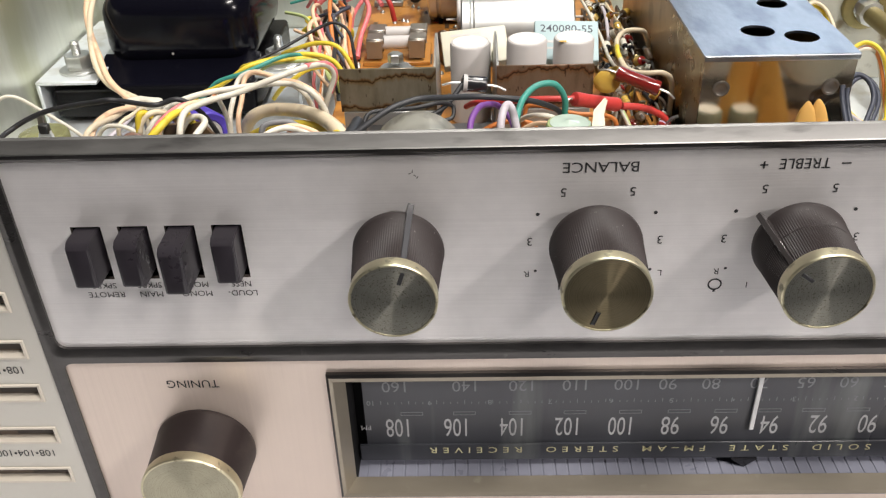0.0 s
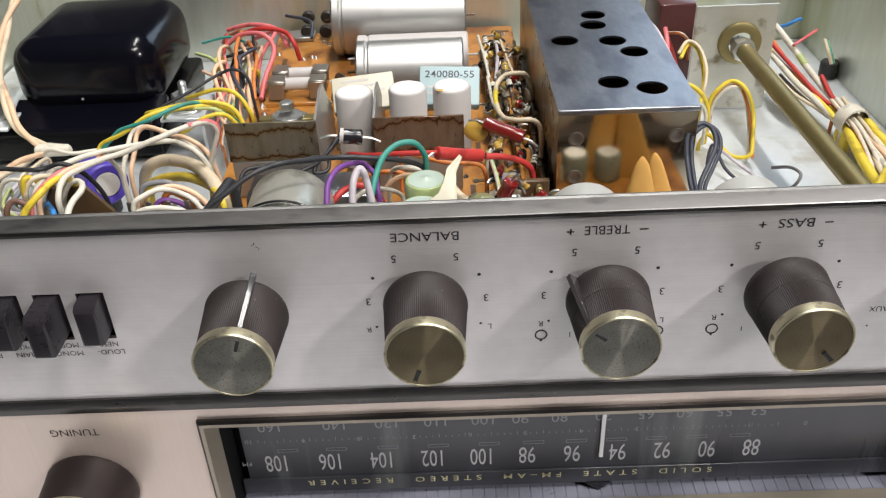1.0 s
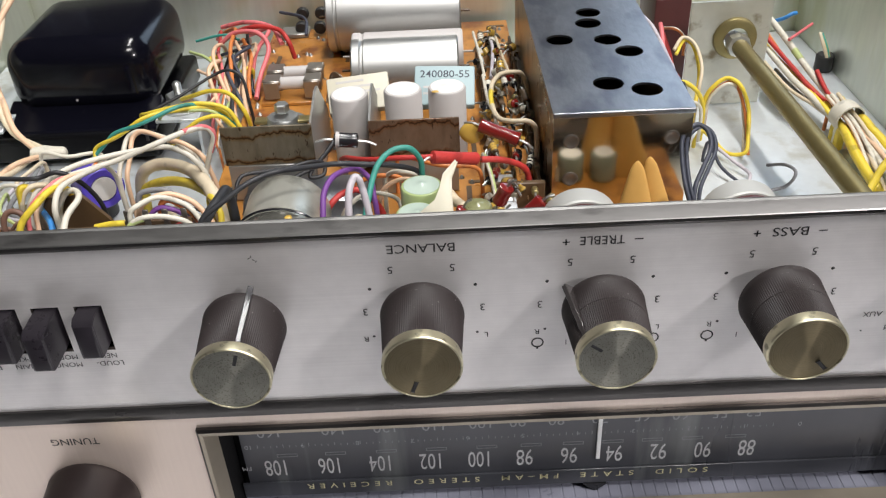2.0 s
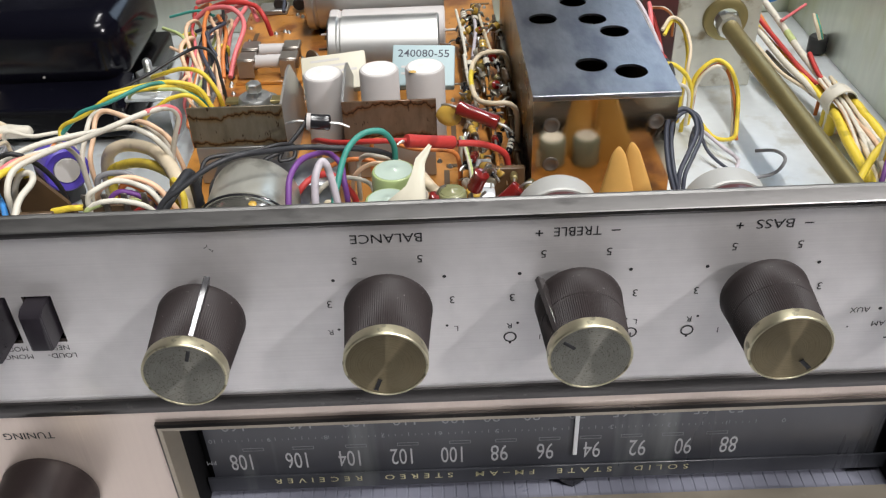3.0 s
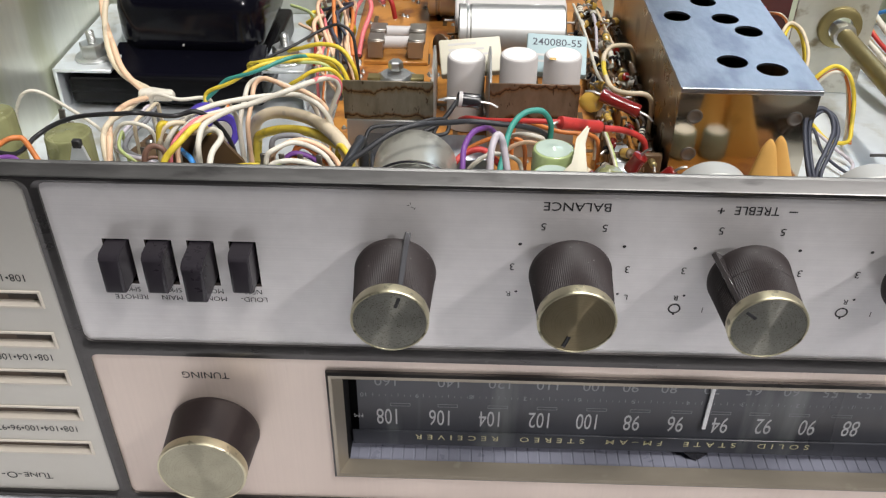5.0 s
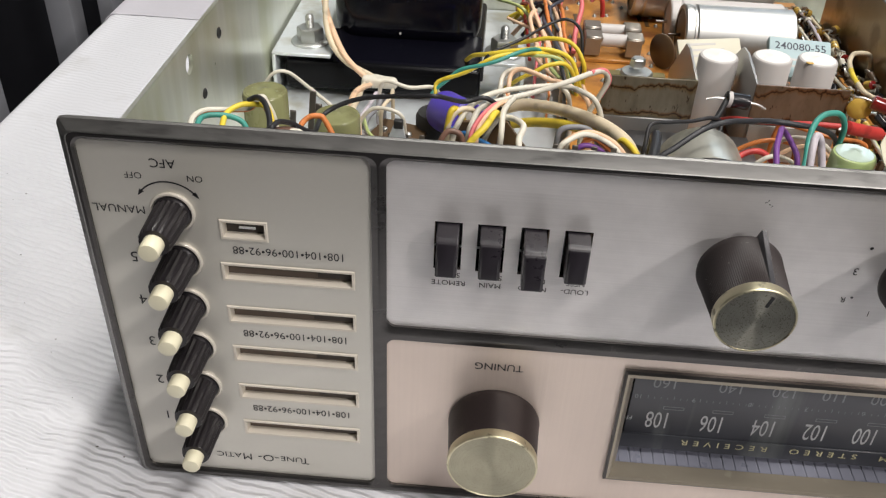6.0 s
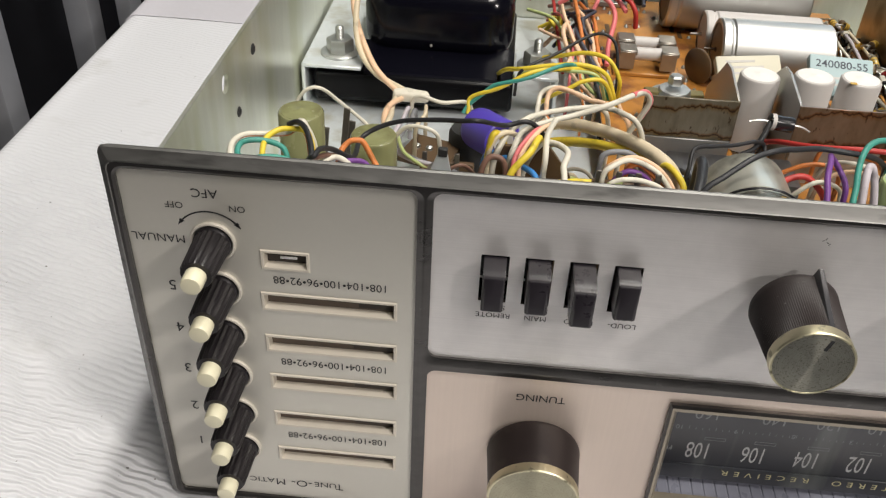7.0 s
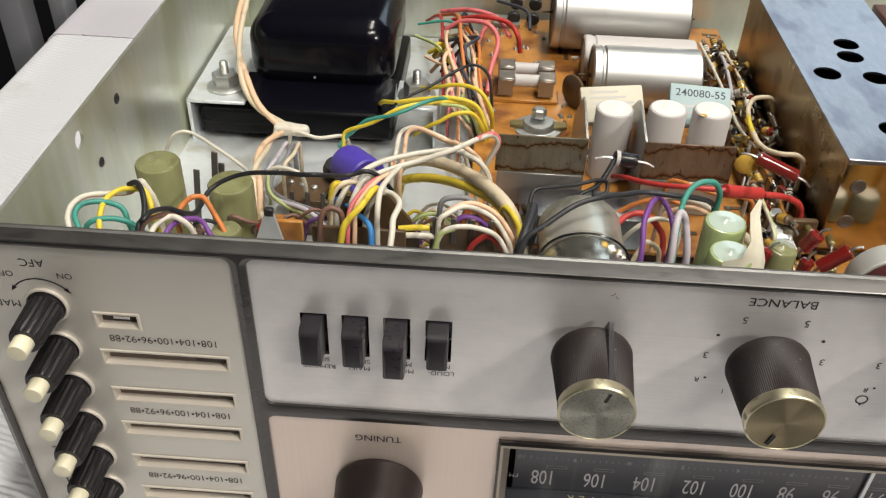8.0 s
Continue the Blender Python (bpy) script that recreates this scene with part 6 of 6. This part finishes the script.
wire("black", 1.5, (45.1, 24, 132.8), (47.2, 22, 135.4), (47.8, 28, 134.3), (49.9, 36, 129.6), (53.6, 40, 125.1), (54.4, 48, 120.8), (54.2, 62, 119.1), (59.5, 66, 121.6), (68, 66, 124.9), (80, 62, 128.5), (88, 58, 131), (94.3, 57, 132), (102.4, 66.7, 125.8), (109.9, 68.8, 126.7), (115.3, 70.7, 122), (118.9, 72.6, 114.3))
wire("brown", 1.5, (45.8, 25, 131.6), (48, 31, 130.2), (50.5, 38, 126), (52, 42, 122))
wire("white", 1.7, (47.8, 24, 128.9), (47.9, 30, 128.2), (50.2, 34, 127.9), (53.5, 34, 127.2))
wire("violet", 1.55, (50.9, 28, 126.1), (51.7, 34, 125.5), (54.9, 36, 125.9), (59.5, 36, 125.7), (63.2, 32, 123.9))
wire("orange", 1.65, (51.6, 40, 126.8), (53, 46, 126.8), (55.3, 48, 126.5), (57.5, 48, 125.7), (60.8, 46, 120.8), (65.1, 42, 115.8))
wire("white", 1.3, (17, 120, 98), (22, 119, 106), (28, 120, 107), (35, 123, 100), (47, 125, 88))
wire("lime", 1.3, (59, 121, 88), (64, 104, 90), (73, 97, 88), (83, 98, 82))
wire("ash", 2.0, (62.9, 152, 83), (62.1, 141, 82.4), (59.2, 130, 82.7), (61.4, 115, 84), (69.7, 105, 85.8), (84.7, 95, 88), (90, 92, 84))
wire("lilac", 1.7, (60, 152, 84), (58.6, 140, 84), (57, 128, 84.6), (59, 113, 86), (67, 102, 88), (80, 94, 90), (88, 90, 86))
wire("brown", 1.8, (95.5, 50, 112), (96.2, 50, 119), (98.5, 51, 122.4), (102.4, 51, 121.6), (104, 50, 117))
wire("yellow", 2.05, (104.4, 42, 117), (105.9, 43.3, 122.6), (110.9, 47.1, 127.5), (113.3, 54.5, 128.2), (114.5, 62, 124))
wire("blue", 1.8, (114.5, 42, 113), (113.4, 46.8, 119.1), (106.8, 57.4, 117), (100.1, 67.4, 114.3), (97, 73, 110))
wire("white", 1.85, (121.6, 33, 119), (122, 38, 124), (121.8, 43.6, 125.4), (123.1, 50.9, 126.5), (119.3, 58.5, 125), (115, 60, 123.6), (111.5, 60, 118))
wire("white", 1.8, (115.8, 46.7, 113), (115.8, 47, 119), (116, 47.8, 125.3), (116.2, 54.7, 128.4), (117.6, 66, 126), (120, 79, 122.4), dive=(0,))
wire("pink", 1.4, (106, 46, 117), (106.6, 50.6, 124), (112, 60.7, 127.4), (117, 70, 125), dive=(0,))
wire("peach", 1.5, (108, 48, 116), (108.5, 52, 124), (114, 62.5, 127.2), (118.5, 74, 123.6), dive=(0,))
wire("cream", 1.7, (97.5, 61, 112), (98.2, 62, 120), (101.5, 64, 124), (106, 68, 122))
wire("yellow", 1.9, (97, 62, 110), (97.6, 62, 118.5), (98.8, 62.5, 124.5), (101, 65, 123))
wire("white", 1.85, (101, 62, 119), (105, 69, 123.2), (112, 80, 123), (122, 89, 121.5), (131, 94, 120.6), (138.5, 97.8, 119.4), (145, 94, 119.6), (150, 91.6, 117.6), (153.3, 92.4, 110.9), (153.6, 93, 104))
wire("white", 1.85, (106, 60, 121), (109, 68, 123.6), (118, 79, 122), (127, 84, 122.6), (138.5, 87, 126), (147.5, 95, 126.4), (153.4, 103, 124), (155.8, 104.6, 119.7), (153.4, 104.8, 112.8), (150, 106, 103.7))
wire("pink", 1.95, (147.6, 95.1, 126.6), (153.4, 103.2, 124.2), (156, 104.8, 119.7), (153.5, 105, 112.6), dive=())
wire("white", 1.75, (114, 109, 102), (115, 114, 107), (115.9, 120.4, 111.2), (119, 121.6, 113.6), (123.1, 121.2, 114.3), (132.9, 116.3, 113.7), (141.3, 115, 108.9), (144.1, 118, 100.1))
wire("peach", 1.7, (117.4, 108, 102), (118.4, 113, 107), (119, 119, 112.4), (122.6, 120, 115), (127.6, 118.2, 114.8), (134, 114, 114), (141.1, 110.8, 114), (149, 107, 110), (151.5, 107, 101))
wire("white", 1.6, (117.6, 80, 121.4), (116.4, 88, 119.4), (114.6, 99, 111), (113.6, 106, 103), dive=(1,))
wire("cream", 3.8, (112, 131, 80), (114.7, 129.4, 89), (120, 126, 95), (128.2, 122, 98.6), (141.7, 108.2, 103.7), (154.2, 86.6, 109.8), (161.8, 71.7, 110), (165, 66, 102))
wire("yellow", 2.9, (115, 127, 80), (117.4, 125, 86), (130.1, 114.9, 94.4), (145.4, 98, 102.5), (158, 82, 106), (163, 74, 102))
twisted_pair("yellow", "green", 0.95, (85.6, 151, 84), (87.3, 154.4, 88.7), (94, 154.6, 94), (101.3, 154.3, 98), (111, 154.5, 102.5), (122, 160, 104.4), (134, 167, 102.6), (144, 170, 96), (149, 171, 86))
wire("yellow", 1.8, (98, 193, 84), (102, 180, 93), (109, 170, 98.6), (121, 168, 102), (135, 167, 104), (146, 168, 100), (151, 167, 90), dive=(1,))
wire("yellow", 1.8, (112, 204, 86), (118, 193, 94), (126, 184.6, 99.6), (137, 180, 104), (147, 175, 104), (153, 172, 96), (154, 174, 86), dive=(1,))
wire("yellow", 1.7, (118, 166, 84), (124, 160, 92), (130, 158, 96.6), (136, 159, 100), (144, 161, 100), (149, 164, 92), dive=(1,))
wire("lime", 1.4, (106, 190, 85), (112, 179, 93), (119, 171, 98.4), (130, 164, 102), (141, 162, 102), (146, 167, 92), dive=(1,))
wire("black", 1.3, (106.6, 168, 86), (107.4, 168.6, 95), (111, 170, 99.6), (124, 177, 104), (137, 188, 108), (145, 189, 110), (151, 187, 106), (153, 183, 96), dive=(1,))
wire("pink", 2.2, (127, 254, 98), (136, 252, 104), (149, 245, 106), (155, 238, 100), (152, 221, 92), (151, 208, 86))
wire("red", 2.2, (130, 266, 98), (145, 254, 106), (159, 249, 106), (165, 242, 102), (167, 243, 92))
wire("pink", 2.2, (123, 277, 98), (139, 267, 104), (154, 258, 104), (161, 244, 100))
wire("orange", 1.8, (138, 257, 98), (145, 239, 96), (146, 221, 92), (148, 207, 86))
wire("peach", 1.8, (134, 255, 98), (141, 238, 96), (144, 220, 92), (145, 208, 86))
wire("green", 1.3, (111, 263, 96), (127, 260, 100), (136, 257, 98))
wire("lime", 1.5, (111, 248, 96), (123, 234, 98), (129, 228, 94))
wire("slate", 1.6, (154, 291, 100), (170, 274, 102), (172, 259, 98))
wire("white", 1.65, (136, 55.4, 112), (136.4, 56, 116.4), (138.4, 57, 118.4), (145.3, 61.3, 119.3), (154.5, 60.9, 115.7), (160, 57, 110))
wire("orange", 2.0, (147.6, 62.2, 117.6), (152.5, 62, 115), (157.4, 60, 111), (160.4, 57.5, 105))
wire("peach", 1.7, (140, 62, 117), (147, 65.4, 118), (155, 65, 115), (160.5, 62, 110))
wire("ash", 1.8, (135.8, 66, 112), (137, 67, 117.4), (143, 68, 118.4), (147.4, 68, 117))
wire("white", 1.6, (136, 50.4, 111), (139.2, 51, 116.5), (146.9, 52.6, 117.1), (155.7, 53.4, 113.8), (160, 52, 108))
wire("lime", 1.7, (135.6, 50.2, 110), (137.6, 50.6, 115.2), (142, 51.6, 116.8), dive=(0,))
wire("red", 1.8, (150, 54, 110), (154, 54.4, 112), (158.6, 53.6, 108))
wire("violet", 1.6, (141, 60, 112), (145, 60.6, 115.4), (151, 61, 113.4))
wire("yellow", 2.0, (160, 72, 112), (164.6, 64, 110), (165, 58, 104))
wire("yellow", 1.9, (122, 58.5, 110), (129, 58, 111.4), (136, 58.5, 111), dive=())
wire("white", 1.9, (122, 56.6, 108.4), (129, 56, 109.4), (136, 56.5, 109), dive=())
wire("grey", 1.7, (163, 37, 116), (165.8, 40, 123.2), (171.8, 43.1, 126.9), (179.1, 47.6, 130.5), (184.4, 50.9, 131.6), (189.7, 53.3, 131.9), (198.2, 59.7, 129.3), (207, 65.6, 126.8), (217, 66.4, 125.6), (226, 70, 122.6), (234, 77, 116))
wire("grey", 2.7, (164.5, 42, 119), (166.4, 49, 120.8), (168.2, 58, 121), (168.6, 62.4, 120.3))
wire("white", 1.6, (159, 66, 92), (163, 63, 100), (166, 65, 104))
wire("black", 1.35, (168, 74, 110), (170, 80, 115), (178, 84, 114.5), (186, 88, 113.4), (193.6, 92, 113.2), (198.2, 95, 110.6), (198, 92, 107.4), (193.4, 90, 107.6), (194.4, 93, 110), (197.4, 98, 111.4), (201.6, 106.5, 114), dive=(0,))
wire("black", 1.5, (184, 84, 106), (188, 88, 109), (194, 92, 110.4), (198.6, 98.6, 112.4), (202.2, 106.9, 114.6), dive=(0,))
wire("grey", 1.8, (167, 97, 96), (170, 80, 104), (171, 72, 102), (169, 72, 94))
wire("violet", 1.75, (204, 40, 117), (204.2, 43.1, 122.6), (204.6, 48.3, 126.3), (207, 55.5, 127.6), (210.5, 65, 124.4), (213.8, 72, 120.5), (217.6, 72, 116), (218.8, 66, 113.5))
wire("red", 2.1, (199, 76, 98), (201.4, 77.9, 102.5), (205.6, 81.6, 104.8), (212, 82.4, 105.6), (218, 80, 101))
wire("white", 1.5, (204, 78, 94), (208, 77, 102), (215, 79, 106), (224, 83, 102))
wire("white", 1.6, (223, 93, 106), (229, 87, 110), (235, 87, 108), (243, 90, 100))
wire("peach", 1.5, (222, 87, 104), (229, 85, 108), (237, 87, 104))
wire("green", 1.85, (216.4, 47, 110), (217, 52.5, 115.1), (218.1, 56.3, 118.5), (219.3, 61.7, 122), (221.1, 66.4, 124.9), (224.3, 70.8, 126.8), (228.1, 73, 127.6), (232.5, 74.5, 126.4), (235.6, 76, 121), (236, 77, 114))
wire("lilac", 2.1, (213, 38, 122), (213.4, 42, 129.4), (215, 46.4, 132.2), (216.6, 46.4, 131.2), (218, 44.6, 126), (219.2, 42.6, 119))
wire("cream", 1.6, (207, 67, 92), (210, 70, 98), (212, 70, 102), (217, 71, 98), (218, 71, 92))
wire("orange", 1.6, (205, 94, 98), (215, 94, 104), (225, 94, 104))
wire("red", 1.85, (203, 111, 103), (206, 104, 107.5), (212, 95, 111.6), (219, 89, 114.6), (228, 85.4, 116.8), (240, 84.2, 117.2), dive=())
wire("red", 2.2, (258, 93.8, 109.8), (266, 96.6, 107.6), (274.2, 99.9, 102.5), dive=(1,))
wire("cream", 1.9, (282, 180, 104), (279.2, 178.1, 107), (271.4, 172.9, 108.8), (267.1, 164.8, 108.4), (265.8, 158, 107.6), dive=(0,))
wire("yellow", 1.9, (265.8, 158, 107.6), (265.4, 152, 107), (265.6, 146, 106.6), dive=())
wire("cream", 1.9, (265.6, 146, 106.6), (266.4, 139, 106), (268.4, 131.6, 107), (272.8, 127, 108.2), (279, 126, 108.4), dive=(1,))
wire("orange", 1.5, (228, 109, 104), (242, 101, 104), (255, 102, 102))
wire("white", 1.5, (260, 111, 102), (262, 99, 100), (263, 86, 98))
wire("cream", 1.6, (244, 85, 104), (248, 83, 100), (251, 82, 96))
wire("white", 1.4, (264, 192, 100), (265, 169, 98), (267, 152, 98))
wire("white", 1.3, (262, 252, 98), (264, 221, 98), (265, 194, 98))
wire("lilac", 1.5, (270, 252, 98), (271, 228, 98), (268, 193, 98))
wire("cream", 1.3, (273, 252, 98), (275, 221, 98), (277, 202, 97))
for dx, dz, r in ((0, 0, 1.6), (1.9, -1.0, 1.4)):
    wire("slate", r, *((x + dx, y, z + dz) for x, y, z in ((333.4, 74, 99), (332, 78, 104.9), (332.6, 88, 110.9), (334.7, 96, 114.8), (340.2, 100, 117.1), (344.2, 98, 115.3), (344.4, 92, 111.5), (340, 84, 108), (336, 78, 103.4), (335, 74, 97))), dive=())
wire("yellow", 1.7, (370, 176, 96), (376, 176, 100), (381, 171, 98), (385, 168, 88), (384, 160, 78), (382, 155, 72), (375, 159, 70), (371, 169, 72), (366, 170, 76))
wire("orange", 1.3, (372, 176, 95), (378, 176, 98), (381, 172, 95), (384, 168, 85), (384, 159, 74), (384, 156, 70))
wire("white", 1.4, (371, 175, 94), (376, 174, 98), (381, 173, 95), (384, 170, 84), (383, 161, 73))
wire("slate", 1.3, (365, 155, 78), (369, 147, 70), (375, 135, 68), (382, 128, 68))
wire("lilac", 1.4, (368, 160, 74), (376, 151, 70), (381, 143, 68), (378, 135, 68))
wire("ash", 1.3, (382, 124, 70), (391, 125, 72), (397, 132, 74), (395, 139, 74), (388, 143, 72))
wire("cream", 1.5, (357, 202, 104), (362, 207, 108), (367, 203, 106), (368, 191, 100), (366, 184, 92))
wire("yellow", 1.6, (358, 201, 102), (363, 208, 106), (367, 204, 104), (368, 194, 96), (364, 180, 88))
wire("yellow", 1.8, (349, 175, 98), (355, 174, 100), (361, 174, 96), (365, 175, 90))
wire("white", 1.5, (350, 161, 92), (355, 161, 96), (361, 166, 92))
wire("white", 1.6, (424, 86, 90), (421, 89, 98), (419, 97, 104), (423, 105, 106), (429, 108, 106), (440, 107, 104))
wire("white", 1.6, (435, 89, 90), (428, 95, 98), (425, 103, 104), (424, 104, 106))
wire("cream", 1.5, (442, 124, 98), (445, 126, 102), (451, 129, 102))
wire("red", 2.0, (360.4, 238, 98), (361.4, 234, 94.5), (362.8, 229, 89), (363.8, 222, 82), dive=())
wire("white", 1.5, (61, 112, 94), (66, 111, 98), (74, 109, 98))
wire("white", 1.6, (85, 158, 86), (75, 152, 88), (65, 153, 90))
wire("cream", 1.5, (69, 140, 92), (70, 125, 96), (68, 117, 96))

# the chassis with all that it carries sits a little apart from the front
SEAT = Matrix.Translation((0.00278, -0.00084, 0.0001)) @ Matrix.Diagonal((0.9935, 0.9963, 0.987, 1))
for ob in receiver.children:
    if ob not in FRONT_PARTS:
        ob.matrix_basis = SEAT @ ob.matrix_basis
